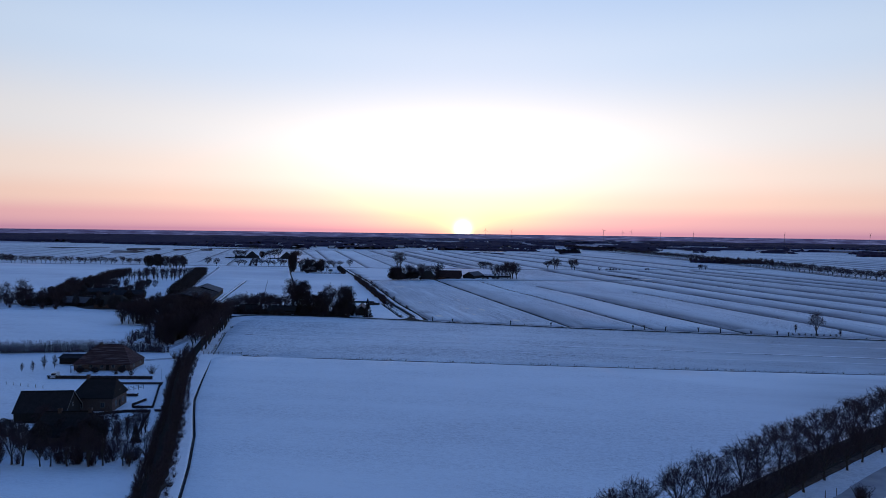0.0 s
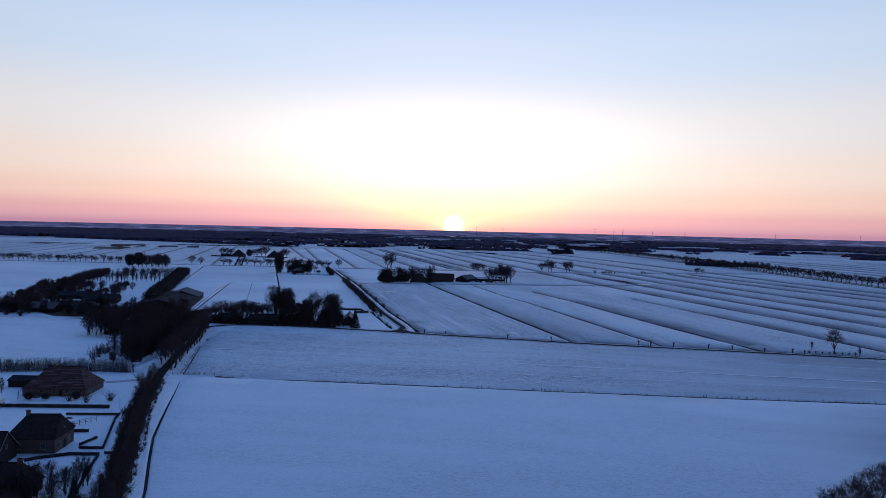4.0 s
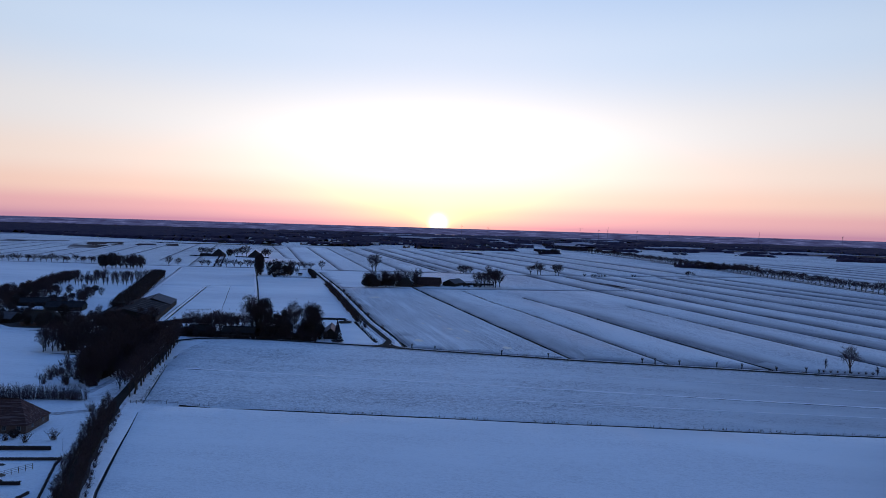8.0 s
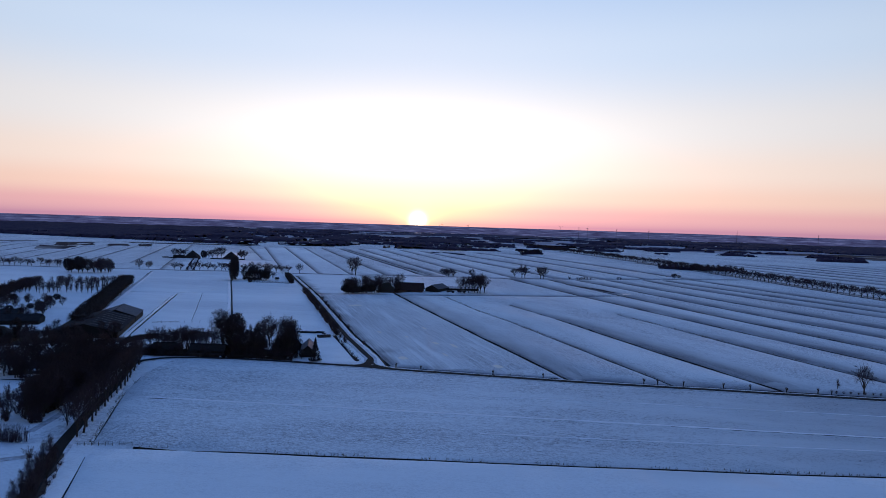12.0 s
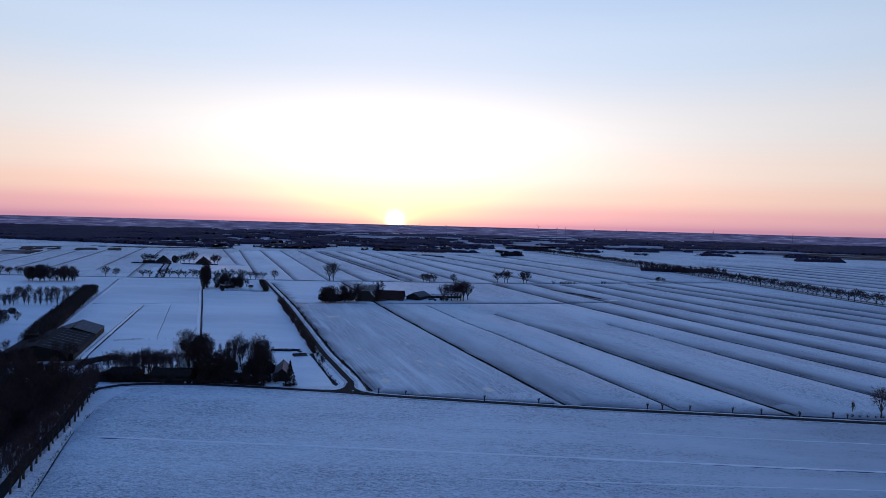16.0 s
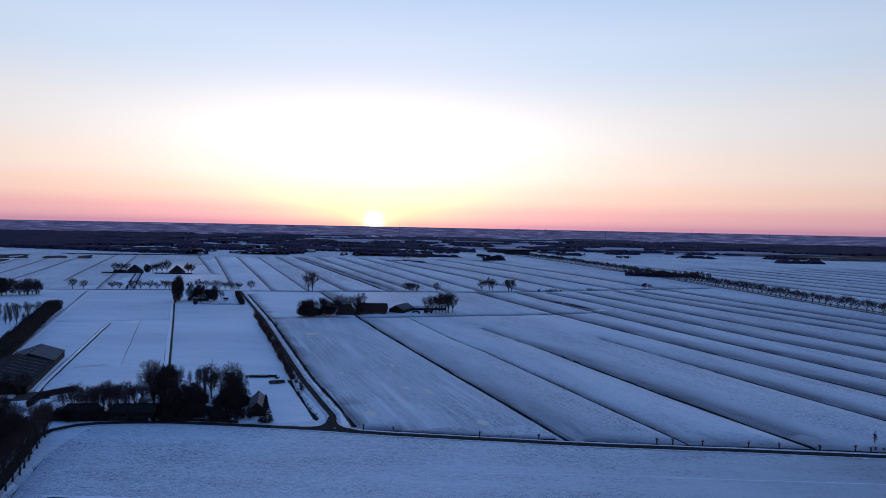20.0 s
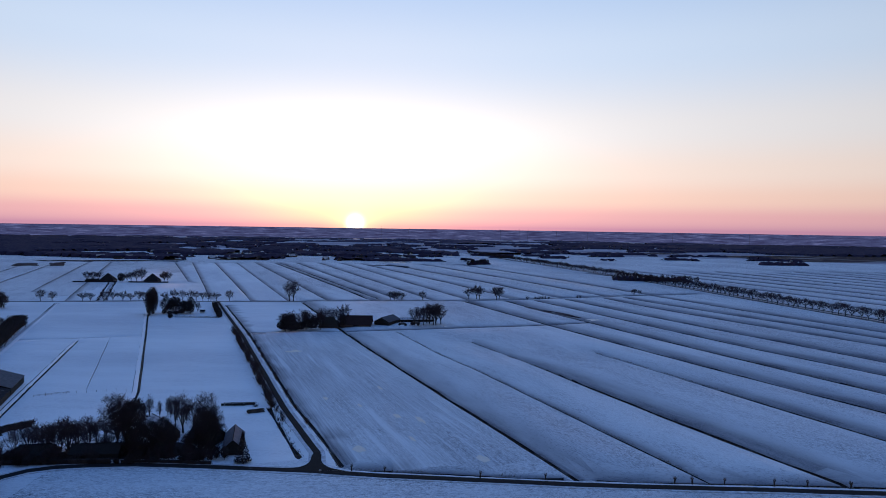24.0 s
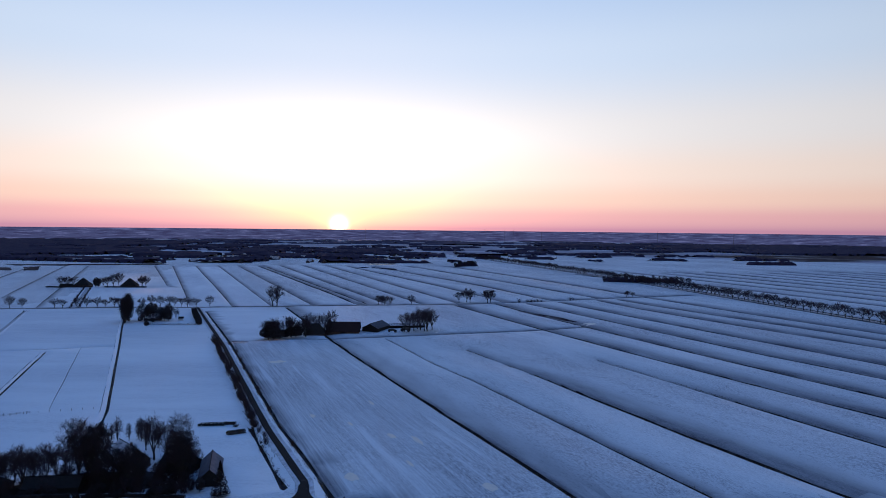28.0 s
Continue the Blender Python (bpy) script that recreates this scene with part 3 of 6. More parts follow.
    kind = np.where((my > 316 - 0.06 * mx) & (my < 446 - 0.16 * mx) & (mx > -100), 6, kind)
    kind = np.where((np.hypot(mx, my) > 1750) | (my > 990) & (mx < -330), 5, kind)
    kind = np.where((my > 400) & (mx > 527 - (my - 560) * 0.06), 5, kind)
    kind = np.where((my > 985) & (mx < 480) & (kind == 0), 8, kind)
    kind = np.where(np.hypot(mx, my) > 2450, 7, kind)
    index = np.where(index == 0, kind, index)
    me.polygons.foreach_set("material_index", index.astype(np.int32))
    me.polygons.foreach_set("use_smooth", (index == 0) | (index > 2))
    if sum(p.normal.z for p in me.polygons) < 0:
        me.flip_normals()
    ob = new("ground", me)
    return tagged(ob, "flat snowy farmland cut by dark frozen ditches", "ground", kind="structure")


ground = build_ground()
GROUND_TREE = BVHTree.FromPolygons([tuple(v.co) for v in ground.data.vertices], [tuple(p.vertices) for p in ground.data.polygons])


def height(x, y):
    """The ground's height at a place."""
    at = GROUND_TREE.ray_cast((x, y, 200), (0, 0, -1))[0]
    return at.z if at else 0.0


def ribbon(line, width, lift, step=6.0, wobble=0.0, seed=0, crown=0.0, span=0.0):
    """A band that lies on the ground along a line, with a vertical skirt at both edges."""
    line = resample(line, step)
    rnd = random.Random(seed)
    verts, faces = [], []
    for i, (x, y) in enumerate(line):
        w = [width / 2 + rnd.uniform(-wobble, wobble) for _ in range(2)]
        ax, ay = line[max(0, i - 1)]
        bx, by = line[min(len(line) - 1, i + 1)]
        l = math.hypot(bx - ax, by - ay) or 1.0
        nx, ny = (by - ay) / l, -(bx - ax) / l
        reach = (-step / 2, 0.0, step / 2) if width > 2.4 else (0.0,)
        base = max(height(x + s * nx * (span or width) / 2 - g * ny, y + s * ny * (span or width) / 2 + g * nx) for s in (-1.1, -0.8, -0.4, 0, 0.4, 0.8, 1.1) for g in reach)
        for s, up in ((-w[0] - 0.25, -0.8), (-w[0], 0), (0, crown), (w[1], 0), (w[1] + 0.25, -0.8)):
            verts.append((x + nx * s, y + ny * s, base + lift + up))
    for i in range(len(line) - 1):
        for j in range(4):
            a = i * 5 + j
            faces.append((a, a + 1, a + 6, a + 5))
    return verts, faces


def road(name, line, width, label, material="road", verge=1.4, edge="verge"):
    v, f = ribbon(line, width + 2 * verge, 0.14, wobble=0.3, seed=len(line))
    base = solid(name, v, f, M[edge])
    tagged(base, label, "road", kind="structure")
    v, f = ribbon(line, width, 0.21, wobble=0.12, seed=3, crown=0.05, span=width + 2 * verge)
    solid("carriageway", v, f, M[material], base, "dark damp asphalt")
    return base


ROAD_WEST = [(-17.5, 105), (-30, 145), (-42.5, 185), (-56.3, 224), (-69.6, 259), (-81, 293), (-89.3, 322), (-97, 355), (-104, 390), (-111, 418), (-114, 430), (-112.5, 438.5), (-106, 445), (-98, 447.8), (-85, 448.8), (-70.5, 448.3), (-45, 443.8), (-6.5, 436), (18, 429.5), (81, 416), (115, 410.3), (148, 405), (193, 397), (260, 386), (340, 373), (700, 320)]
ROAD_NORTH = [(-6, 437.5), (-7.8, 457), (-17.7, 491), (-27.9, 527), (-81, 742), (-135, 941), (-144, 975)]
ROAD_FAR = [(-900, 974), (-591, 978), (-411, 976), (-337, 979), (-224, 983), (-144, 978), (-63, 980), (29, 980), (137, 981)]
ROAD_EAST = [(533, 500), (522, 803), (516, 928), (506, 1156), (494, 1352), (450, 1796), (412, 2144), (330, 2700)]
ROAD_NEAR = [(30, 132), (60, 160), (81.4, 178), (105.7, 199.5), (135.8, 225), (190, 268), (260, 325)]
road("road", [(90, -260), (34, -60), (4, 36)] + ROAD_WEST, 3.6, "narrow asphalt lane between snowy verges")
road("road", ROAD_NORTH, 2.8, "straight asphalt lane running between fields and ditches", verge=1.8)
road("road", ROAD_FAR, 3.4, "distant tree-lined lane across snowy fields")
road("road", ROAD_EAST, 4.5, "distant road lined with trees")
road("road", [(-16, 92.5), (6, 111)] + ROAD_NEAR + [(420, 455), (600, 600)], 5.2, "dark asphalt road between two rows of bare trees", verge=1.7, edge="litter")
v, f = ribbon(offset(resample([(3, 433.5), (18, 429.5), (81, 416), (115, 410.3), (148, 405), (193, 397), (260, 386), (340, 373)], 8.0), -2.7), 1.0, 0.2, 4.0, 0.2, 20, 0.12)
tagged(solid("snow_bank", v, f, M["clean_snow"]), "low ridge of ploughed snow beside the lane", "snow", kind="structure")
v, f = ribbon(offset(resample(ROAD_NEAR, 8.0), -4.5), 0.7, 0.2, 4.0, 0.2, 21, 0.1)
tagged(solid("snow_bank", v, f, M["clean_snow"]), "low ridge of ploughed snow along the road", "snow", kind="structure")
v, f = ribbon(offset(resample(ROAD_NEAR, 8.0), 13.2), 6.4, 0.05, 5.0, 0.25, 22)
tagged(solid("frozen_ditch", v, f, M["grey_ice"]), "grey frozen ditch beside the tree-lined road", "ditch", kind="structure")
v, f = ribbon([(-17.5, 105), (-30, 145), (-42.5, 185), (-56.3, 224), (-69.6, 259), (-81, 293), (-86.3, 312)], 5.4, 0.17, 3.0, 0.5, 9)
tagged(solid("leaf_litter", v, f, M["litter"]), "dark leaf litter under the trees along the lane", "ground", kind="structure")
# the side lane widens in two curves where it meets the road
v, f = [], []
for i in range(11):
    u = i / 10
    y = 454.0 - 16.0 * u
    flare = 1.0 - math.sqrt(max(0.0, 1.0 - max(0.0, (u - 0.25) / 0.75) ** 2.6))
    xl, xr = -9.3 - 0.4 * u - 9.0 * flare, -5.9 + 0.6 * u + 8.5 * flare
    yl, yr = y + 2.0 * u * flare, y - 2.6 * u * flare
    for x, yy, up in ((xl - 0.3, yl, -0.5), (xl, yl, 0.27), ((xl + xr) / 2, (yl + yr) / 2, 0.29), (xr, yr, 0.27), (xr + 0.3, yr, -0.5)):
        v.append((x, yy, max(height(-7.0, 446.0), height(-7.0, 436.5)) + up))
f = [(a, a + 1, a + 6, a + 5) for k in range(10) for a in range(k * 5, k * 5 + 4)]
tagged(solid("road_mouth", v, f, M["road"]), "dark asphalt mouth of the side lane", "road", kind="structure")
for line, width in (
    ([(-104, 331), (-104.5, 345), (-107, 368), (-110, 395)], 2.6),
    ([(-140, 488), (-196, 568), (-251, 757), (-307, 965)], 2.8),
    ([(-270, 980), (-311, 1126), (-344, 1242)], 3.4),
    ([(-61, 202), (-66, 203), (-72, 203.5)], 3.0),
    ([(-88, 313), (-100, 306), (-112, 304)], 3.0),
):
    v, f = ribbon(line, width, 0.06, 5.0, 0.25, 7)
    tagged(solid("farm_track", v, f, M["track"]), "frozen rutted farm track dusted with snow", "track", kind="structure")


for line, side in (
    ([(-98, 530), (-104, 561), (-149, 727), (-187, 866), (-214, 975)], -2.2),
    ([(-176, 520), (-200, 577), (-251, 760), (-310, 965)], 3.0),
    ([(-140.4, 490), (-147.4, 508), (-194.6, 722)], -1.6),
):
    v, f = ribbon(offset(resample(line, 8.0), side), 1.7, 0.05, 5.0, 0.2, 8, 0.04)
    tagged(solid("field_path", v, f, M["clean_snow"]), "pale snow-covered path beside a ditch", "path", kind="structure")


def patch(name, x, y, rx, ry, turn, material, label, seed, lift=0.04):
    rnd = random.Random(seed)
    ring = [(math.cos(a), math.sin(a)) for a in [2 * math.pi * i / 26 for i in range(26)]]
    verts = [(0, 0, 0)]
    for i, (c, s) in enumerate(ring):
        if lift > 0.1:  # field-shaped, with straight sides
            c, s = math.copysign(abs(c) ** 0.45, c), math.copysign(abs(s) ** 0.45, s)
        k = 0.78 + 0.3 * noise.noise((c * 1.5 + seed * 3, s * 1.5, seed)) + rnd.uniform(-0.05, 0.05)
        verts.append((c * rx * k, s * ry * k, 0))
    c, s = math.cos(radians(turn)), math.sin(radians(turn))
    out = []
    for px, py, _ in verts:
        wx, wy = x + c * px - s * py, y + s * px + c * py
        out.append((wx, wy, height(wx, wy) + lift))
    faces = [(0, i + 1, (i + 1) % 26 + 1) for i in range(26)]
    if lift > 0.1:  # a closed edge for what stands above the snow
        out += [(px, py, pz - lift - 0.3) for px, py, pz in out[1:]]
        faces += [(i + 1, i + 27, (i + 1) % 26 + 27, (i + 1) % 26 + 1) for i in range(26)]
    tagged(solid(name, out, faces, M[material]), label, "ice", kind="structure")


for i, (x, y, rx, ry) in enumerate([(8.6, 459, 3.2, 4.6), (54.5, 444, 3.0, 4.4), (-35, 669, 7, 5), (229, 815, 12, 7), (26, 505, 1.8, 5), (36, 498, 1.5, 8), (-8, 540, 1.6, 4), (20, 560, 1.2, 5), (9, 525, 1.2, 3.4), (30, 470, 1.0, 5)]):
    patch("ice_patch", x, y, rx, ry, 14, "thin_ice", "pale yellowish frozen meltwater on the field", i)
patch("water", 105, 1835, 55, 35, 10, "pond", "frozen pond reflecting the sunset", 31)
for i, (x, y, rx, ry, turn) in enumerate([(-560, 1800, 150, 36, 6), (-735, 1640, 46, 95, 21), (-690, 1475, 38, 95, 21), (-640, 1640, 26, 75, 21), (-592, 1665, 18, 80, 21), (-420, 1815, 60, 20, 6), (-920, 1690, 80, 60, 21), (1650, 2290, 560, 270, 6), (2600, 2480, 800, 450, 6), (1000, 2560, 300, 70, 6)]):
    patch("heath", x, y, rx, ry, turn, "heath", "brown winter heath with little snow", 40 + i, 0.35)

patch("bare_earth", 208, 878, 62, 6.5, 110, "heath", "brown bare strip between two ditches", 71)
# a low drift of clean snow across the pasture
v, f = ribbon([(-86, 375.5), (-40, 369.5), (68, 356), (195, 339), (320, 322)], 1.5, 0.03, 4.0, 0.3, 12, 0.10)
tagged(solid("snow_drift", v, f, M["clean_snow"]), "low ridge of drifted snow across the field", "snow", kind="structure")
for k, line in enumerate(([(46, 387), (94, 382), (138, 376), (250, 361)], [(36, 338), (73, 334.8), (117, 331.4), (220, 323)])):
    v, f = ribbon(line, 0.8, 0.02, 4.0, 0.22, 14 + k, 0.08)
    tagged(solid("snow_drift", v, f, M["clean_snow"]), "thin ridge of drifted snow along the field", "snow", kind="structure")
v, f = ribbon([(104, 350.6), (150, 344.2), (195, 337.9), (320, 320.8)], 0.55, 0.03, 3.0, 0.25, 16)
tagged(solid("bare_grass", v, f, M["bank"]), "thin strip of bare grass below the snow ridge", "grass", kind="structure")
v, f = ribbon([(-84.5, 374.2), (-72, 372.6)], 0.5, 0.03, 3.0, 0.3, 13)
tagged(solid("bare_grass", v, f, M["bank"]), "short strip of bare dark grass at the field's edge", "grass", kind="structure")

for i, (x, y, rx, ry, turn) in enumerate([(-121, 387, 10, 46, 12), (-145, 428, 24, 26, 0), (-190, 492, 62, 30, 10), (-78, 464, 38, 12, 0)]):
    patch("leaf_litter", x, y, rx, ry, turn, "litter", "dark leaf litter under dense trees", 60 + i)


# ---------------------------------------------------------------- trees and shrubs
def tube(verts, faces, a, b, ra, rb, sides):
    d = b - a
    side = d.orthogonal().normalized()
    other = d.normalized().cross(side)
    k = len(verts)
    tip = rb < 1e-4
    for p, r in ((a, ra), (b, rb)):
        if r < 1e-4:
            verts.append(tuple(p))
            break
        for i in range(sides):
            w = 2 * math.pi * i / sides
            verts.append(tuple(p + r * (math.cos(w) * side + math.sin(w) * other)))
    for i in range(sides):
        j = (i + 1) % sides
        faces.append((k + i, k + j, k + sides) if tip else (k + i, k + j, k + sides + j, k + sides + i))


def blade(verts, faces, a, b, r, turn):
    """A thin twig, as one slim tapering blade."""
    side = (b - a).orthogonal().normalized() * r * 1.3
    side.rotate(Euler((turn, turn * 1.7, turn * 0.6)))
    k = len(verts)
    verts += [tuple(a - side), tuple(a + side), tuple(b)]
    faces.append((k, k + 1, k + 2))


def tree_shapes(seed, tall, wide, bole, limbs, forks, subs, twigs, twig_r=0.02, round_twigs=False):
    """A bare tree: a tapered bole, limbs that fork twice inside a rounded, uneven crown, and fine twigs."""
    rnd = random.Random(seed)
    tv, tf, cv, cf = [], [], [], []
    top = Vector((rnd.uniform(-0.2, 0.2), rnd.uniform(-0.2, 0.2), bole))
    r0 = 0.024 * tall
    mid = top * 0.5 + Vector((rnd.uniform(-0.1, 0.1), rnd.uniform(-0.1, 0.1), 0))
    tube(tv, tf, Vector((0, 0, -0.4)), Vector((0, 0, 0.3)), r0 * 1.5, r0 * 1.1, 7)
    tube(tv, tf, Vector((0, 0, 0.3)), mid, r0 * 1.1, r0 * 0.9, 7)
    tube(tv, tf, mid, top, r0 * 0.9, r0 * 0.75, 7)
    ch = tall - bole
    middle = Vector((0, 0, bole + 0.5 * ch))
    lumps = [Vector((rnd.gauss(0, 1), rnd.gauss(0, 1), rnd.gauss(0, 0.8))).normalized() for _ in range(6)]

    def edge(d, r):
        r *= 0.80 + 0.24 * max(max(d.dot(q), 0) ** 2 for q in lumps)
        return middle + Vector((d.x * wide * r, d.y * wide * r, d.z * 0.55 * ch * r))

    for i in range(limbs):
        a = 2 * math.pi * (i + rnd.uniform(-0.3, 0.3)) / limbs
        lift = rnd.uniform(-0.45, 0.6) if i % 3 else rnd.uniform(0.8, 2.0)
        d = Vector((math.cos(a), math.sin(a), lift)).normalized()
        end = edge(d, 0.8)
        start = top - Vector((0, 0, rnd.uniform(0, 0.4) * bole))
        knee = start.lerp(end, 0.45) + Vector((0, 0, ch * rnd.uniform(0.02, 0.10)))
        ra = r0 * rnd.uniform(0.34, 0.5)
        tube(tv, tf, start, knee, ra, ra * 0.65, 5)
        tube(tv, tf, knee, end, ra * 0.65, ra * 0.2, 4)
        for j in range(forks):
            u = rnd.uniform(0.2, 1.0)
            base = start.lerp(knee, u / 0.5) if u < 0.5 else knee.lerp(end, (u - 0.5) / 0.5)
            aim = edge((d + Vector((rnd.gauss(0, 0.6), rnd.gauss(0, 0.6), rnd.gauss(0.1, 0.5)))).normalized(), rnd.uniform(0.6, 0.94))
            rb = ra * 0.22
            tube(cv, cf, base, aim, rb, max(rb * 0.3, twig_r * 0.6), 3)
            way = (aim - base).normalized()
            for _ in range(subs):
                q = base.lerp(aim, rnd.uniform(0.25, 1.0))
                out = (way + Vector((rnd.gauss(0, 0.6), rnd.gauss(0, 0.6), rnd.gauss(0.1, 0.55)))).normalized()
                far = q + out * ch * rnd.uniform(0.10, 0.19)
                tube(cv, cf, q, far, twig_r * 1.2, twig_r * 0.6, 3)
                for _ in range(twigs):
                    w = q.lerp(far, rnd.uniform(0.2, 1.0))
                    o = (out + Vector((rnd.gauss(0, 0.7), rnd.gauss(0, 0.7), rnd.gauss(0.2, 0.6)))).normalized()
                    tip = w + o * ch * rnd.uniform(0.045, 0.10)
                    if round_twigs:
                        tube(cv, cf, w, tip, twig_r, 0.0, 3)
                    else:
                        blade(cv, cf, w, tip, twig_r, rnd.uniform(0, 6))
    return (tv, tf), (cv, cf)


def bare_tree(label, group, seed, tall, wide, bole, limbs=7, forks=6, subs=4, twigs=4, twig_r=0.02, material="twig", name="tree"):
    trunk, crown = tree_shapes(seed, tall, wide, bole, limbs, forks, subs, twigs, twig_r, False)
    ob = thing(name, Matrix(), label, "tree", group)
    solid("trunk", *trunk, M["bark"], ob)
    solid("crown", *crown, M[material], ob)
    return ob


def leafy_shapes(seed, tall, wide, bole, count, size, narrow=0.6, cone=False):
    """A dense dark crown made of many small leaf sprays round a trunk with limbs."""
    rnd = random.Random(seed)
    tv, tf, cv, cf = [], [], [], []
    tube(tv, tf, Vector((0, 0, -0.4)), Vector((0, 0, bole)), 0.03 * tall, 0.022 * tall, 6)
    tube(tv, tf, Vector((0, 0, bole)), Vector((0, 0, tall * 0.9)), 0.022 * tall, 0.004 * tall, 5)
    bumps = [Vector((rnd.gauss(0, 1), rnd.gauss(0, 1), rnd.gauss(0, 1))).normalized() for _ in range(9)]
    for _ in range(7):
        a, h = rnd.uniform(0, 6.28), rnd.uniform(bole, tall * 0.7)
        tube(tv, tf, Vector((0, 0, h)), Vector((math.cos(a) * wide * 0.7, math.sin(a) * wide * 0.7, h + wide * 0.5)), 0.01 * tall, 0.003 * tall, 4)
    for _ in range(count):
        d = Vector((rnd.gauss(0, 1), rnd.gauss(0, 1), rnd.gauss(0, 1))).normalized()
        swell = 0.80 + 0.30 * max(d.dot(b) ** 3 for b in bumps)
        r = rnd.uniform(0.25, 1.0) ** 0.45 * swell
        if cone:
            h = rnd.random() ** 1.6
            a = rnd.uniform(0, 6.28)
            tier = 0.75 + 0.35 * abs(math.sin(h * 22))
            rr = wide * (1 - h) * tier * rnd.uniform(0.2, 1.0) ** 0.5
            p = Vector((math.cos(a) * rr, math.sin(a) * rr, bole + h * (tall - bole) - rr * 0.15))
        else:
            mid = (tall + bole) / 2
            p = Vector((d.x * wide * r, d.y * wide * r, mid + d.z * (tall - bole) / 2 * r))
        s = size * rnd.uniform(0.6, 1.3)
        n1 = Vector((rnd.gauss(0, 1), rnd.gauss(0, 1), rnd.gauss(0, 1))).normalized()
        n2 = n1.orthogonal().normalized() * narrow
        k = len(cv)
        cv += [tuple(p - n1 * s), tuple(p + n2 * s), tuple(p + n1 * s * 0.9), tuple(p - n2 * s + n1 * 0.2 * s)]
        cf.append((k, k + 1, k + 2, k + 3))
    return (tv, tf), (cv, cf)


def leafy_tree(label, group, seed, tall, wide, bole, count=1500, size=0.35, cone=False, material="leaf_dark", name="tree"):
    trunk, crown = leafy_shapes(seed, tall, wide, bole, count, size, 0.55, cone)
    ob = thing(name, Matrix(), label, "tree", group)
    solid("trunk", *trunk, M["bark"], ob)
    solid("crown", *crown, M[material], ob)
    return ob


def stand(ob, x, y, turn=0.0, scale=1.0, dz=0.0):
    ob.matrix_basis = Matrix.LocRotScale((x, y, height(x, y) - 0.1 + dz), Euler((0, 0, radians(turn))), (scale, scale, scale))
    return ob


USED = set()


def plant(kinds, places, seed, size=(0.85, 1.15), label=None):
    """Stands copies of the given kinds of tree at the places. The first of each kind is used too."""
    rnd = random.Random(seed)
    for x, y in places:
        src = rnd.choice(kinds)
        s = rnd.uniform(*size)
        if src.name in USED:
            m = Matrix.LocRotScale((x, y, height(x, y) - 0.1), Euler((0, 0, rnd.uniform(0, 6.28))), None)
            k = copy_thing(src, m)
            k.scale = (s, s, s * rnd.uniform(0.93, 1.07))
        else:
            k = stand(src, x, y, rnd.uniform(0, 360), s)
            USED.add(src.name)
        if label:
            k["label"] = label


def row(a, b, count, jitter=0.5, seed=0):
    rnd = random.Random(seed)
    return [(a[0] + (b[0] - a[0]) * i / max(1, count - 1) + rnd.uniform(-jitter, jitter), a[1] + (b[1] - a[1]) * i / max(1, count - 1) + rnd.uniform(-jitter, jitter)) for i in range(count)]


def along(line, gap, side, jitter=0.6, seed=0, start=0.0, end=1e9):
    """Places along a line, a number of metres to its side."""
    rnd = random.Random(seed)
    pts = resample(line, 1.0)
    off = offset(pts, side)
    out, gone, nxt = [], 0.0, start
    for i in range(1, len(pts)):
        gone += math.hypot(pts[i][0] - pts[i - 1][0], pts[i][1] - pts[i - 1][1])
        if gone >= nxt and gone < end:
            out.append((off[i][0] + rnd.uniform(-jitter, jitter), off[i][1] + rnd.uniform(-jitter, jitter)))
            nxt = gone + gap * rnd.uniform(0.85, 1.15)
    return out


def hedge_shapes(line, tall, thick, density, seed, leaf=0.16, twiggy=False):
    rnd = random.Random(seed)
    pts = resample(line, 0.7)
    v, f = [], []
    for i, (x, y) in enumerate(pts):
        z = height(x, y)
        for _ in range(density):
            px, py = x + rnd.uniform(-thick / 2, thick / 2) * 1.05, y + rnd.uniform(-thick / 2, thick / 2) * 1.05
            if twiggy:
                a = Vector((px, py, z - 0.1))
                h = tall * rnd.uniform(0.5, 1.15)
                b = a + Vector((rnd.gauss(0, 0.12) * h, rnd.gauss(0, 0.12) * h, h))
                tube(v, f, a, b, 0.045, 0.0, 3)
                for _ in range(4):
                    q = a.lerp(b, rnd.uniform(0.3, 0.9))
                    tube(v, f, q, q + Vector((rnd.gauss(0, 0.35), rnd.gauss(0, 0.35), rnd.uniform(0.3, 0.9))) * h * 0.3, 0.03, 0.0, 3)
            else:
                p = Vector((px, py, z + tall * (rnd.random() ** 0.7) * rnd.uniform(0.9, 1.04)))
                s = leaf * rnd.uniform(0.7, 1.5)
                n1 = Vector((rnd.gauss(0, 1), rnd.gauss(0, 1), rnd.gauss(0, 1))).normalized()
                n2 = n1.orthogonal().normalized()
                k = len(v)
                v += [tuple(p - n1 * s), tuple(p + n2 * s * 0.7), tuple(p + n1 * s), tuple(p - n2 * s * 0.7)]
                f.append((k, k + 1, k + 2, k + 3))
    return v, f


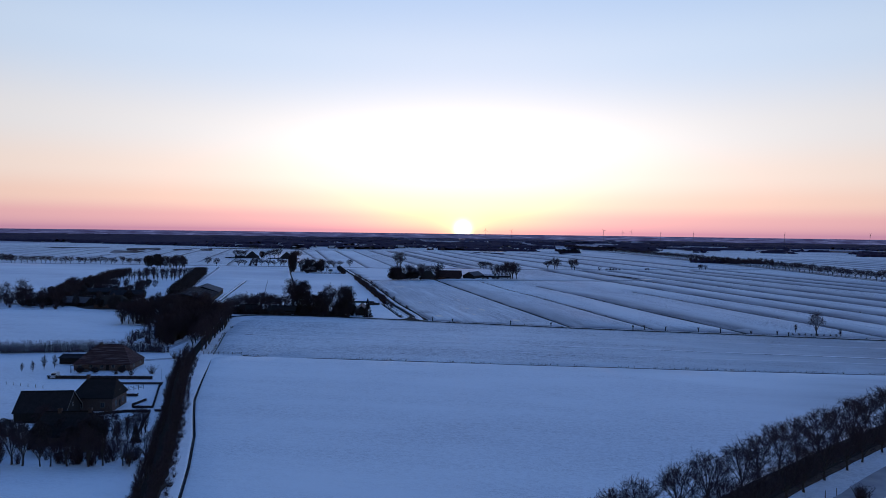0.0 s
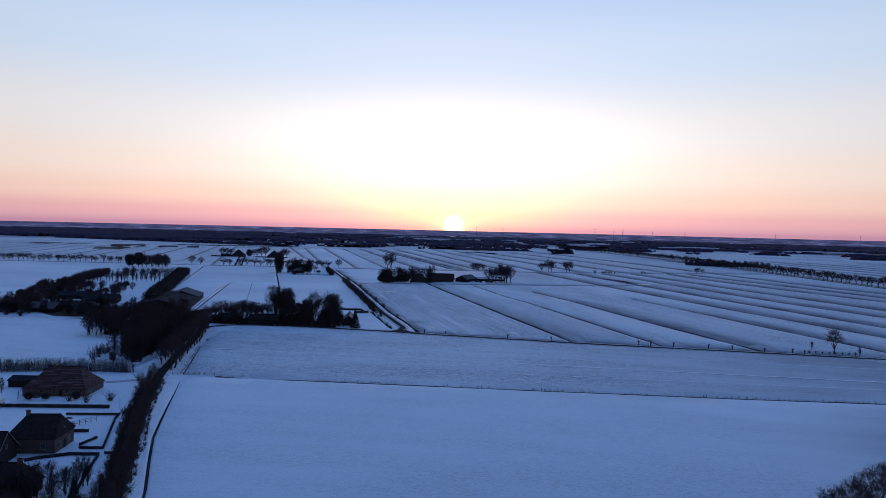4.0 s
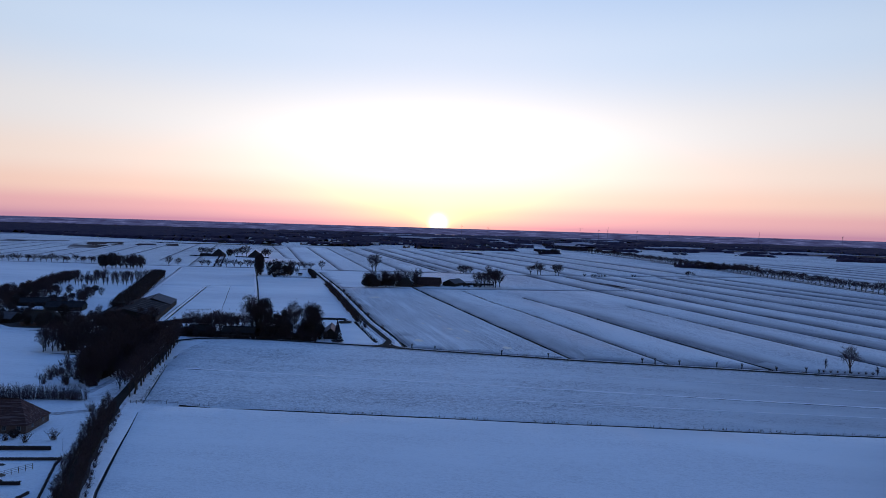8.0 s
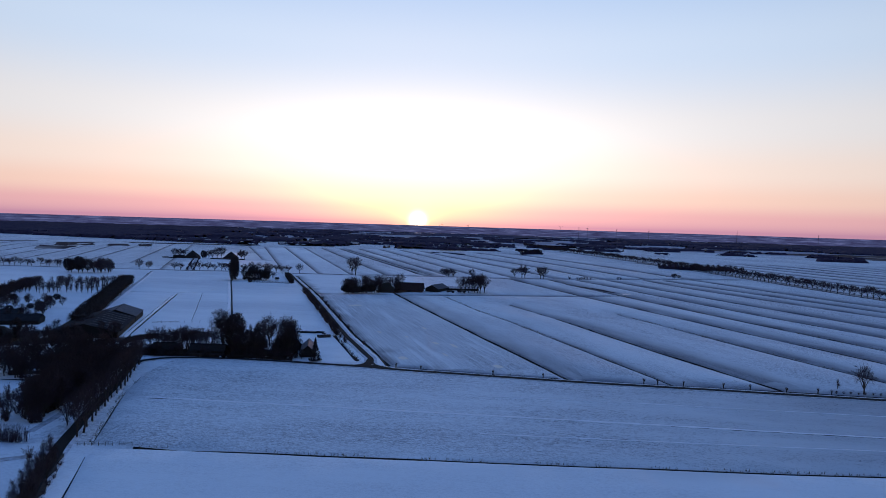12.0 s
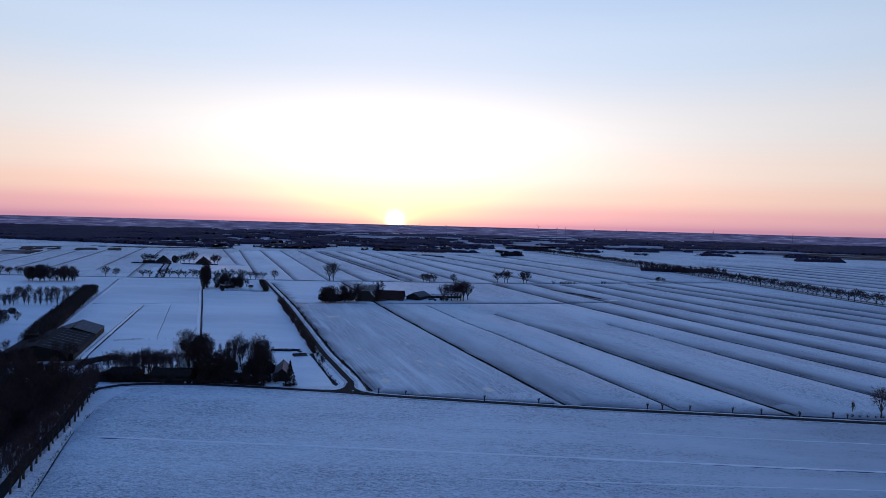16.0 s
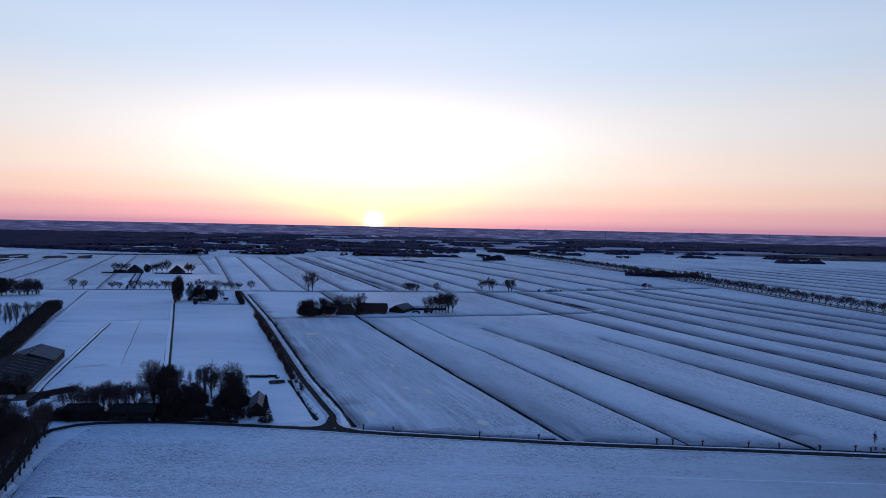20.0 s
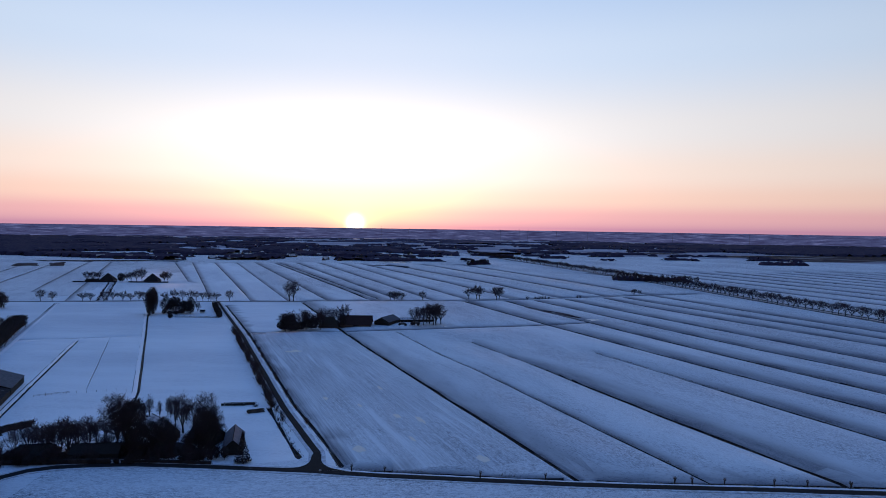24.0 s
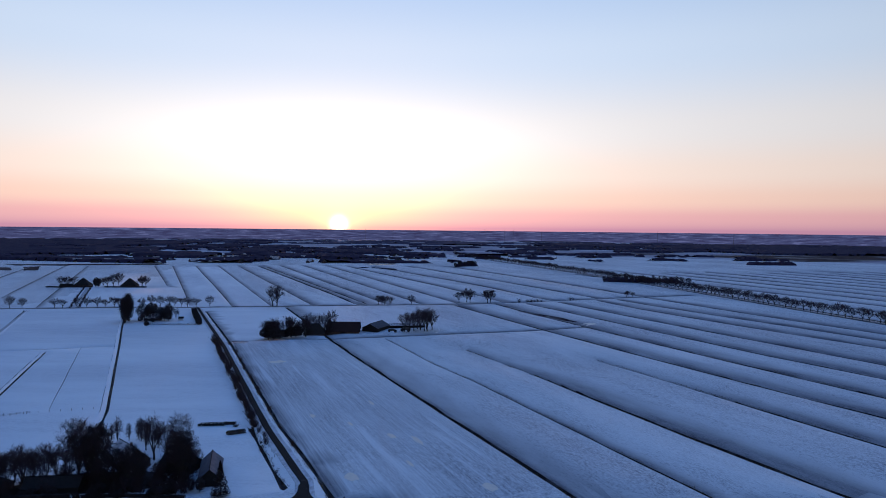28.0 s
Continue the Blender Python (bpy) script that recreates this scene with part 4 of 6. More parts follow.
def hedge(line, tall, thick, label, density=26, seed=0, leaf=0.2, twiggy=False, material="leaf_dark", group=""):
    v, f = hedge_shapes(line, tall, thick, density, seed, leaf, twiggy)
    if not twiggy:  # a solid trimmed core inside the leaves
        pts = resample(line, 1.5)
        for i in range(len(pts) - 1):
            (ax, ay), (bx, by) = pts[i], pts[i + 1]
            l = math.hypot(bx - ax, by - ay) or 1
            nx, ny = (by - ay) / l * thick * 0.38, -(bx - ax) / l * thick * 0.38
            z0, z1 = height(ax, ay) - 0.1, height(ax, ay) + tall * 0.86
            k = len(v)
            v += [(ax + nx, ay + ny, z0), (ax - nx, ay - ny, z0), (ax - nx, ay - ny, z1), (ax + nx, ay + ny, z1)]
            v += [(bx + nx, by + ny, z0), (bx - nx, by - ny, z0), (bx - nx, by - ny, z1), (bx + nx, by + ny, z1)]
            for q in ((0, 1, 2, 3), (5, 4, 7, 6), (0, 3, 7, 4), (1, 5, 6, 2), (3, 2, 6, 7)):
                f.append(tuple(k + j for j in q))
    ob = solid("hedge", v, f, M[material])
    return tagged(ob, label, "hedge", group, "" if not twiggy else "stuff")


def shrub_shapes(seed, tall, wide, stems, r=0.03):
    rnd = random.Random(seed)
    v, f = [], []
    for _ in range(stems):
        a = Vector((rnd.gauss(0, 0.2) * wide, rnd.gauss(0, 0.2) * wide, -0.2))
        b = Vector((rnd.gauss(0, 0.5) * wide, rnd.gauss(0, 0.5) * wide, tall * rnd.uniform(0.55, 1.05)))
        tube(v, f, a, b, r * 1.6, r * 0.4, 3)
        for _ in range(7):
            q = a.lerp(b, rnd.uniform(0.25, 1.0))
            d = Vector((rnd.gauss(0, 0.6), rnd.gauss(0, 0.6), rnd.uniform(0.1, 1.0))).normalized()
            blade(v, f, q, q + d * tall * rnd.uniform(0.15, 0.32), r * 1.2, rnd.uniform(0, 6))
    return v, f


def shrub(label, group, seed, tall, wide, stems=26, material="twig"):
    v, f = shrub_shapes(seed, tall, wide, stems)
    ob = thing("shrub", Matrix(), label, "shrub", group)
    solid("crown", v, f, M[material], ob)
    return ob


def clump_shapes(seed, tall, wide, count, size):
    """Leaves gathered in uneven clumps through a tall, irregular crown, with gaps between them."""
    rnd = random.Random(seed)
    v, f = [], []
    lean = Vector((rnd.uniform(-0.12, 0.12), rnd.uniform(-0.12, 0.12), 0)) * tall
    clumps = []
    for _ in range(130):
        h = rnd.random() ** 0.85
        girth = 0.86 * wide * math.sqrt(max(0.05, 1 - ((h - 0.42) / 0.62) ** 2)) * (0.85 + 0.18 * math.sin(h * 9 + seed))
        a, r = rnd.uniform(0, 6.28), rnd.uniform(0.1, 1.0) ** 0.6
        clumps.append((Vector((math.cos(a) * girth * r, math.sin(a) * girth * r, tall * (0.06 + 0.90 * h))) + lean * h, wide * rnd.uniform(0.10, 0.22)))
    for _ in range(count):
        at, spread = rnd.choice(clumps)
        way = Vector((rnd.gauss(0, 1), rnd.gauss(0, 1), rnd.gauss(0, 0.8))).normalized()
        p = at + way * spread * 1.15 * rnd.random() ** 0.45
        s = size * rnd.uniform(0.6, 1.3)
        n1 = Vector((rnd.gauss(0, 1), rnd.gauss(0, 1), rnd.gauss(0, 1))).normalized()
        n2 = n1.orthogonal().normalized() * 0.55
        k = len(v)
        v += [tuple(p - n1 * s), tuple(p + n2 * s), tuple(p + n1 * s * 0.9), tuple(p - n2 * s + n1 * 0.2 * s)]
        f.append((k, k + 1, k + 2, k + 3))
    return v, f


def ivy_tree(label, group, seed, tall, wide, full=False):
    """A broad tree whose limbs are wrapped in dark ivy, with bare twigs standing out all round."""
    trunk, crown = tree_shapes(seed, tall * 0.97, wide * 0.88, tall * 0.16, 10, 9, 5, 8, 0.028)
    ob = thing("tree", Matrix(), label, "tree", group)
    solid("trunk", *trunk, M["bark"], ob)
    solid("crown", *crown, M["twig"], ob)
    leaves = leafy_shapes(seed + 500, tall, wide * 0.9, 0.2, 3600, 0.22)[1] if full else clump_shapes(seed + 500, tall, wide, 8600, 0.15)
    solid("foliage", *leaves, M["leaf_dark"], ob, "dark ivy leaves")
    return ob


def thicket(name, label, kinds, places, seed, size=(0.85, 1.15), category="wood"):
    """Many trees too far or too dense to pick apart, joined into one mesh."""
    rnd = random.Random(seed)
    stock = []
    for k in kinds:
        vs, fs, ms, n0 = [], [], [], 0
        for c in k.children:
            co = [tuple(q.co) for q in c.data.vertices]
            vs += co
            fs += [tuple(i + n0 for i in q.vertices) for q in c.data.polygons]
            ms += [c.data.materials[0]] * len(c.data.polygons)
            n0 += len(co)
        stock.append((np.array(vs), fs, ms))
    verts, faces, mats, n0 = [], [], [], 0
    for x, y in places:
        vs, fs, ms = rnd.choice(stock)
        a, s = rnd.uniform(0, 6.28), rnd.uniform(*size)
        c, d = math.cos(a) * s, math.sin(a) * s
        out = np.column_stack([x + c * vs[:, 0] - d * vs[:, 1], y + d * vs[:, 0] + c * vs[:, 1], height(x, y) - 0.1 + s * vs[:, 2]])
        verts.append(out)
        faces += [tuple(i + n0 for i in q) for q in fs]
        mats += ms
        n0 += len(vs)
    me = bpy.data.meshes.new(name)
    me.from_pydata(np.concatenate(verts).tolist(), [], faces)
    used = list(dict.fromkeys(mats))
    for q in used:
        me.materials.append(q)
    me.polygons.foreach_set("material_index", np.array([used.index(q) for q in mats], np.int32))
    return tagged(new(name, me), label, category, kind="stuff")


# kinds of tree
ROADSIDE = [bare_tree("bare roadside tree with a round twiggy crown", "roadside trees", 10 + i, 10.0, 5.0, 2.4, 11, 10, 8, 8, 0.0155) for i in range(4)]
LANE = [bare_tree("bare slender tree beside the lane", "trees along the lane", 20 + i, 11.5, 3.4, 3.2, 7, 7, 5, 5, 0.024) for i in range(3)]
FAR_ROW = [bare_tree("small bare tree in a distant row", "distant row of trees", 30 + i, 9.5, 5.0, 2.4, 9, 7, 4, 5, 0.06) for i in range(3)]
FAR_LOW = [bare_tree("small round bare tree in a distant row", "distant row of trees", 36 + i, 9.5, 4.9, 2.0, 9, 6, 3, 3, 0.10) for i in range(3)]
BIG_BARE = [bare_tree("tall bare tree with spreading limbs", "farm trees", 40 + i, 15.0, 5.6, 3.4, 9, 8, 6, 6, 0.026) for i in range(3)]
SLIM = [bare_tree("slender bare poplar-like tree", "slender trees", 50 + i, 12.0, 1.9, 0.8, 9, 6, 4, 4, 0.03) for i in range(2)]
WOODLAND = [bare_tree("bare woodland tree in a dense stand", "dense stand of trees", 60 + i, 12.5, 3.8, 1.4, 8, 6, 4, 5, 0.05) for i in range(4)]
WOOD_LOW = [bare_tree("bare tree in a far belt of trees", "far belt of trees", 160 + i, 11.5, 4.3, 0.6, 9, 7, 3, 4, 0.06) for i in range(3)]
COPSE = [bare_tree("bare many-stemmed tree branching low down", "low bare trees", 66 + i, 10.5, 4.0, 0.7, 9, 7, 5, 6, 0.028) for i in range(3)]
IVY = [ivy_tree("towering dark ivy-clad tree at the farm", "farm trees", 65 + i, 17.0, 6.3) for i in range(2)]
COLUMN = [ivy_tree("tall narrow dark poplar in a field row", "columnar trees", 85 + i, 17.0, 3.3, True) for i in range(2)]
DENSE = [leafy_tree("dense dark evergreen tree by the farm", "evergreen trees", 70 + i, 12.0, 4.0, 0.8, 2600, 0.32) for i in range(3)]
BUSH = [leafy_tree("dark dense bush on the snow", "bushes", 80 + i, 4.2, 2.4, 0.3, 900, 0.3, name="bush") for i in range(2)]
CONIFER = [leafy_tree("dark pointed conifer in a garden", "conifers", 90 + i, 9.0, 2.6, 0.5, 1600, 0.3, cone=True) for i in range(2)]
SCRUB = [shrub("tangle of bare scrub along the lane", "lane scrub", 100 + i, 3.2, 1.8, 30) for i in range(3)]
SCRUB_RED = [shrub("reddish bare shrub in the snow", "reddish shrubs", 110 + i, 3.0, 1.8, 34, "twig_red") for i in range(2)]

# two rows along the near road
plant(ROADSIDE, along(ROAD_NEAR, 10.2, -3.9, 0.6, 1, 6, 165), 1, (0.9, 1.1))
plant(ROADSIDE, along(ROAD_NEAR, 10.2, 5.2, 0.5, 2, 8, 165), 2, (0.88, 1.05))
# along the lane to the west: dense rows at first, then single trees
thicket("tree_row", "dense dark row of bare trees along the lane", SLIM, along(ROAD_WEST, 3.9, 1.9, 0.5, 3, 4, 212), 3, (0.5, 0.72), "trees")
thicket("tree_row", "dense dark row of bare trees along the lane's garden side", SLIM, along(ROAD_WEST, 3.9, -1.6, 0.5, 4, 4, 222), 4, (0.42, 0.6), "trees")
plant(LANE, along(ROAD_WEST, 5.6, 3.0, 0.4, 303, 232, 345), 303, (0.95, 1.2))
plant(WOODLAND, along(ROAD_WEST, 6.2, -2.6, 0.6, 304, 246, 345), 304, (0.75, 0.95), "bare tree on the grove's side of the lane")
plant(SCRUB, along(ROAD_WEST, 4.2, -2.4, 0.4, 5, 8, 225), 5, (0.35, 0.6))
plant(SCRUB, along(ROAD_WEST, 4.4, 3.4, 0.5, 6, 8, 212), 6, (0.35, 0.7))
# along the straight lane north
plant(SCRUB_RED, along(ROAD_NORTH, 6.2, -4.2, 1.2, 7, 92, 330), 7, (0.8, 1.7))
plant(SCRUB, along(ROAD_NORTH, 6.4, -4.2, 1.3, 8, 64, 330), 8, (0.7, 1.6))
plant(COPSE, along(ROAD_NORTH, 9.5, -4.8, 1.4, 88, 96, 330), 88, (0.34, 0.66), "low bare many-stemmed tree beside the lane")
plant(COPSE, along(ROAD_NORTH, 38.0, 5.2, 1.0, 89, 110, 300), 89, (0.28, 0.42), "low bare many-stemmed tree beside the lane")
plant(SCRUB_RED, along(ROAD_NORTH, 31.0, 5.0, 0.8, 9, 60, 330), 9, (0.7, 1.1))
plant(LANE, along(ROAD_NORTH, 62.0, -4.4, 0.8, 10, 100, 330), 10, (0.55, 0.7))
# far lane with its rows
R3_X = [-333, -321, -290, -282, -268, -258, -248, -240, -231, -226, -204, -194, -185, -176, -170, -163, -157, -148, -134]
plant(FAR_ROW, [(x, 987 if x > -210 else 985) for x in R3_X], 11, (1.05, 1.35))
thicket("tree_row", "long row of small bare trees along the far lane", FAR_ROW, row((-620, 985), (-400, 986), 32, 2.5, 12), 12, (0.9, 1.25), "trees")
plant(BIG_BARE, [(-67.5, 985.5), (-63, 984.5)], 13, (1.6, 1.72), "tall bare tree standing alone in the snow")
plant(FAR_ROW, [(48, 988), (60.7, 987), (55, 989), (52, 985), (85, 987)], 14, (1.1, 1.3))
plant(FAR_ROW, [(143, 1005), (155, 999), (152, 1004), (180, 1004), (176, 1000)], 15, (1.5, 1.9))
plant(SCRUB, [(226, 1008), (232, 1010), (240, 1012), (288, 1022), (215, 1004), (229, 1008), (236, 1011), (245, 1013), (284, 1021)], 16, (1.0, 1.6), "low bare shrub along the far lane")
thicket("tree_row", "long row of bare trees along the distant road", FAR_LOW, along(ROAD_EAST, 9.6, -5.0, 1.2, 17, 190, 1900), 17, (1.15, 1.55))
thicket("tree_strip", "strip of bare woodland behind the far road", WOOD_LOW, [(438 + 128 * u + dx, 1294 - 40 * u + dy) for u in [i / 15 for i in range(16)] for dx, dy in ((0, 0), (6, 18))], 18, (0.75, 1.1))
plant(DENSE, [(262, 1726), (272, 1728), (284, 1733), (294, 1738), (303, 1742), (311, 1746)], 19, (0.9, 1.3), "dark tree in a far clump")
plant(FAR_LOW, [(372, 1056), (376, 1060), (381, 1057)], 181, (0.7, 0.9))
plant(WOOD_LOW, [(-352, 916), (-346, 920), (-340, 921)], 182, (1.2, 1.4), "bare tree in a field clump")
# lone tree by the road and its small companions
plant(BIG_BARE, [(208.5, 403.5)], 21, (0.92, 0.93), "lone round-crowned bare tree by the roadside")
plant(SLIM, [(201, 410), (219, 400)], 22, (0.4, 0.45), "young bare sapling by the roadside")
plant(SCRUB_RED, [(197 + 3 * i, 404.5 - 0.4 * i) for i in range(8)], 23, (0.35, 0.5))
plant(BIG_BARE, [(-289.2, 496.7), (-274.1, 491.6)], 183, (0.95, 1.1), "tall bare tree at the edge of a field")
plant(SLIM, row((-318, 702), (-250, 712), 17, 1.6, 302), 302, (0.75, 1.0), "slender bare tree at the head of the orchard")
for side in (-4.0, 4.0):
    thicket("drive_scrub", "dark low scrub along the drive to a distant farm", SCRUB, along([(-270, 984), (-311, 1126), (-335, 1212)], 5.0, side, 0.8, 303, 2), 303, (0.5, 0.9), "scrub")
plant(COPSE, [(-62, 456), (-56, 458), (-79, 466), (-47.5, 459), (-64, 468), (-57, 489), (-47, 480), (-81, 473)], 304, (0.45, 0.75), "low bare tree crowding the farmyard")
# clump in the western fields
plant(DENSE, [(-384, 912), (-378, 908), (-369, 905), (-374, 916), (-362, 912)], 24, (1.35, 1.6), "bushy dark tree in a field clump")
plant(COPSE, [(-381, 914), (-366, 909), (-354, 911), (-349, 917), (-344, 925), (-352, 924), (-347, 912), (-358, 918), (-341, 918)], 25, (1.5, 1.8), "bare tree in a field clump")
plant(DENSE, [(-668, 1045), (-655, 1035), (-645, 1030)], 26, (0.8, 1.0), "bushy dark tree in a field clump")


def pollard(seed):
    """A pollarded willow: a stout stump with a knotted head and short shoots."""
    rnd = random.Random(seed)
    ob = thing("pollard_tree", Matrix(), "short pollarded willow at the field edge", "tree", "pollards along the lane")
    v, f = [], []
    tube(v, f, Vector((0, 0, -0.3)), Vector((0.05, 0, 0.8)), 0.26, 0.2, 8)
    tube(v, f, Vector((0.05, 0, 0.8)), Vector((0, 0.05, 1.7)), 0.2, 0.24, 8)
    solid("trunk", v, f, M["bark"], ob)
    bm = bmesh.new()
    bmesh.ops.create_icosphere(bm, subdivisions=2, radius=0.5)
    for q in bm.verts:
        q.co *= 0.85 + 0.35 * noise.noise(q.co * 3 + Vector((seed, 0, 0)))
        q.co.z = q.co.z * 0.7 + 1.8
    part("head", bm, M["bark"], ob)
    v, f = [], []
    for _ in range(26):
        d = Vector((rnd.gauss(0, 0.6), rnd.gauss(0, 0.6), rnd.uniform(0.3, 1))).normalized()
        p = Vector((0, 0, 1.8)) + d * 0.35
        tube(v, f, p, p + d * rnd.uniform(0.3, 0.7), 0.03, 0.0, 3)
    solid("shoots", v, f, M["twig"], ob)
    return ob


POLLARDS = [pollard(i) for i in range(3)]
plant(POLLARDS, [(5.6, 435.5), (17.2, 434), (50, 425), (72.3, 421.5), (115.6, 413.5), (121.4, 412.6), (132.4, 411), (149, 408.4), (160, 406.6), (175.8, 406), (188.6, 404), (194, 403)], 27, (1.0, 1.3))


# far woods, villages and tree lines: uneven canopies in long broken belts
def canopy(v, f, run, depth, tall, rnd, step):
    """One belt of wood along a run of places: a ragged, lumpy canopy that comes down to the ground all round."""
    k = len(v)
    for i, (x, y) in enumerate(run):
        end = min(1.0, 0.35 + min(i, len(run) - 1 - i) * 0.3)
        for j, (u, h) in enumerate(((0.0, 0.0), (0.06, 0.75), (0.4, 1.0), (0.75, 0.95), (1.0, 0.0))):
            px, py = x + rnd.uniform(-0.35, 0.35) * step, y + depth * u * end + rnd.uniform(-0.3, 0.3) * step * (0 < j < 4)
            v.append((px, py, -0.8 + (tall * h * end * rnd.uniform(0.62, 1.1) if h else 0)))
    for i in range(len(run) - 1):
        for j in range(4):
            q = k + i * 5 + j
            f.append((q, q + 1, q + 6, q + 5))
    f.append((k, k + 1, k + 2, k + 3, k + 4))
    q = k + (len(run) - 1) * 5
    f.append((q + 4, q + 3, q + 2, q + 1, q))


def wood_sheet(name, label, x0, x1, y0, y1, cover, seed, tall=(7.0, 12.0), long=260.0, deep=70.0, material="wood_far", front=None):
    """A broad wood seen from afar: one ragged canopy over the land, open where a clearing lies. cover(x, y): how dense it stands."""
    rnd = random.Random(seed)
    xs = [x0 + 13.0 * i for i in range(int((x1 - x0) / 13.0) + 1)]
    ys, y = [], y0
    while y < y1:
        ys.append(y)
        y += 11.0 + (y - 1800) * 0.009
    v, f, tallness = [], [], []
    for y in ys:
        for x in xs:
            px, py = x + rnd.uniform(-4, 4), y + rnd.uniform(-3, 3)
            bed = noise.noise((px / long, py / deep, seed)) + 0.5 * noise.noise((px / (long * 0.31), py / (deep * 0.4), seed + 7.0))
            on = bed < 1.7 * (cover(px, py) - 0.5) and math.hypot(px, py - 100) < 4800 and (front is None or py > front(px))
            tallness.append(on)
            swell = 0.75 + 0.35 * noise.noise((px / 90, py / 90, seed + 3.0))
            v.append((px, py, rnd.uniform(*tall) * swell if on else -1.0))
    n = len(xs)
    for j in range(len(ys) - 1):
        for i in range(n - 1):
            a = j * n + i
            if sum((tallness[a], tallness[a + 1], tallness[a + n], tallness[a + n + 1])) > 1:
                f.append((a, a + 1, a + n + 1, a + n))
    used = sorted({i for q in f for i in q})
    at = {q: i for i, q in enumerate(used)}
    return tagged(solid(name, [v[i] for i in used], [tuple(at[i] for i in q) for q in f], M[material]), label, "wood", kind="stuff")


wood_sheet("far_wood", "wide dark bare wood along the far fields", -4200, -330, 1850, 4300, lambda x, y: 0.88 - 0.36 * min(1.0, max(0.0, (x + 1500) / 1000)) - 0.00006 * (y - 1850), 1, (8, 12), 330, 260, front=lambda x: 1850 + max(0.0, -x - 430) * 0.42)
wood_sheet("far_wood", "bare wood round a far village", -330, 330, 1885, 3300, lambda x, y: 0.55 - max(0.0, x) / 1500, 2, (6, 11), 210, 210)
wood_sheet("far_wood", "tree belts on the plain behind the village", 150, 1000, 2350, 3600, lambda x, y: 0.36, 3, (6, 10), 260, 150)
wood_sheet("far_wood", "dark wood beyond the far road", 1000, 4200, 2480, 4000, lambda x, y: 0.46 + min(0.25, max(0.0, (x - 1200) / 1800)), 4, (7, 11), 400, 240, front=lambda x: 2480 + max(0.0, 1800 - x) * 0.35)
wood_sheet("far_wood", "distant hazy woods and tree lines", -4200, 4200, 3700, 4780, lambda x, y: 0.40, 5, (5, 9), 420, 170, "wood_haze")
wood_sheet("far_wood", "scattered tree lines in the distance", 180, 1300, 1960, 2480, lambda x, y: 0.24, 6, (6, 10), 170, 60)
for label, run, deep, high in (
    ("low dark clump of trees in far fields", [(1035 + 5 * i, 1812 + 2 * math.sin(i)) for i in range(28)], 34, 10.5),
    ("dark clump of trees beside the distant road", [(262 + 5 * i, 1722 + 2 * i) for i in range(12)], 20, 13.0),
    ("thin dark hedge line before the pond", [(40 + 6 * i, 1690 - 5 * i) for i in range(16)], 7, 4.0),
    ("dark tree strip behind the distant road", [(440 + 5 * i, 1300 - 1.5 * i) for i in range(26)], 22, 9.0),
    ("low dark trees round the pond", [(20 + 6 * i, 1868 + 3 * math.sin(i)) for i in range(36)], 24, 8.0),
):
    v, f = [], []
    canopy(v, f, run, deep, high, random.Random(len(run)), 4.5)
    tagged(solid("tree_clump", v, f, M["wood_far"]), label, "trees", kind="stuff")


# ---------------------------------------------------------------- houses, barns and yards
def roof_shape(L, W, eave, ridge, hip, over, thick=0.22, hip2=None):
    """A pitched roof as a closed slab; hip: how far the ridge stops short of the walls (0: gables)."""
    hip2 = hip if hip2 is None else hip2
    slope = (ridge - eave) / (W / 2)
    lx, wy, ez = L / 2 + over, W / 2 + over, eave - slope * over
    r0 = -L / 2 + hip if hip else -lx
    r1 = L / 2 - hip2 if hip2 else lx
    top = [(-lx, -wy, ez), (lx, -wy, ez), (lx, wy, ez), (-lx, wy, ez), (r0, 0, ridge), (r1, 0, ridge)]
    verts = top + [(x, y, z - thick) for x, y, z in top]
    faces = [(0, 1, 5, 4), (2, 3, 4, 5), (1, 2, 5), (3, 0, 4)]
    if not hip:
        faces = [q for q in faces if q != (3, 0, 4)]
    if not hip2:
        faces = [q for q in faces if q != (1, 2, 5)]
    under = [tuple(i + 6 for i in reversed(q)) for q in faces]
    rim = [(0, 6, 7, 1), (2, 8, 9, 3)]
    rim += [(1, 7, 8, 2)] if hip2 else [(1, 7, 11, 5), (5, 11, 8, 2)]
    rim += [(3, 9, 6, 0)] if hip else [(3, 9, 10, 4), (4, 10, 6, 0)]
    return verts, faces + under + rim


def window(parent, side, L, W, u, z, w, h):
    """A framed window set into a wall; side: n, s, e or w of the house's own axes."""
    bm = bmesh.new()
    t = 0.08
    for a in ((-w / 2, -0.06, 0, -w / 2 + t, 0.05, h), (w / 2 - t, -0.06, 0, w / 2, 0.05, h), (-w / 2, -0.06, h - t, w / 2, 0.05, h), (-w / 2 - 0.06, -0.12, -0.06, w / 2 + 0.06, 0.05, t), (-0.03, -0.04, 0, 0.03, 0.04, h)):
        box(bm, *a)
    ob = part("window", bm, M["frame"], parent)
    spot = {"s": (u, -W / 2, 0), "n": (u, W / 2, 180), "e": (L / 2, u, 90), "w": (-L / 2, u, -90)}[side]
    ob.matrix_basis = pose(spot[0], spot[1], z, 0, 0, spot[2])
    part("pane", boxed(-w / 2 + t, -0.02, t, w / 2 - t, 0.0, h - t), M["glass"], ob)


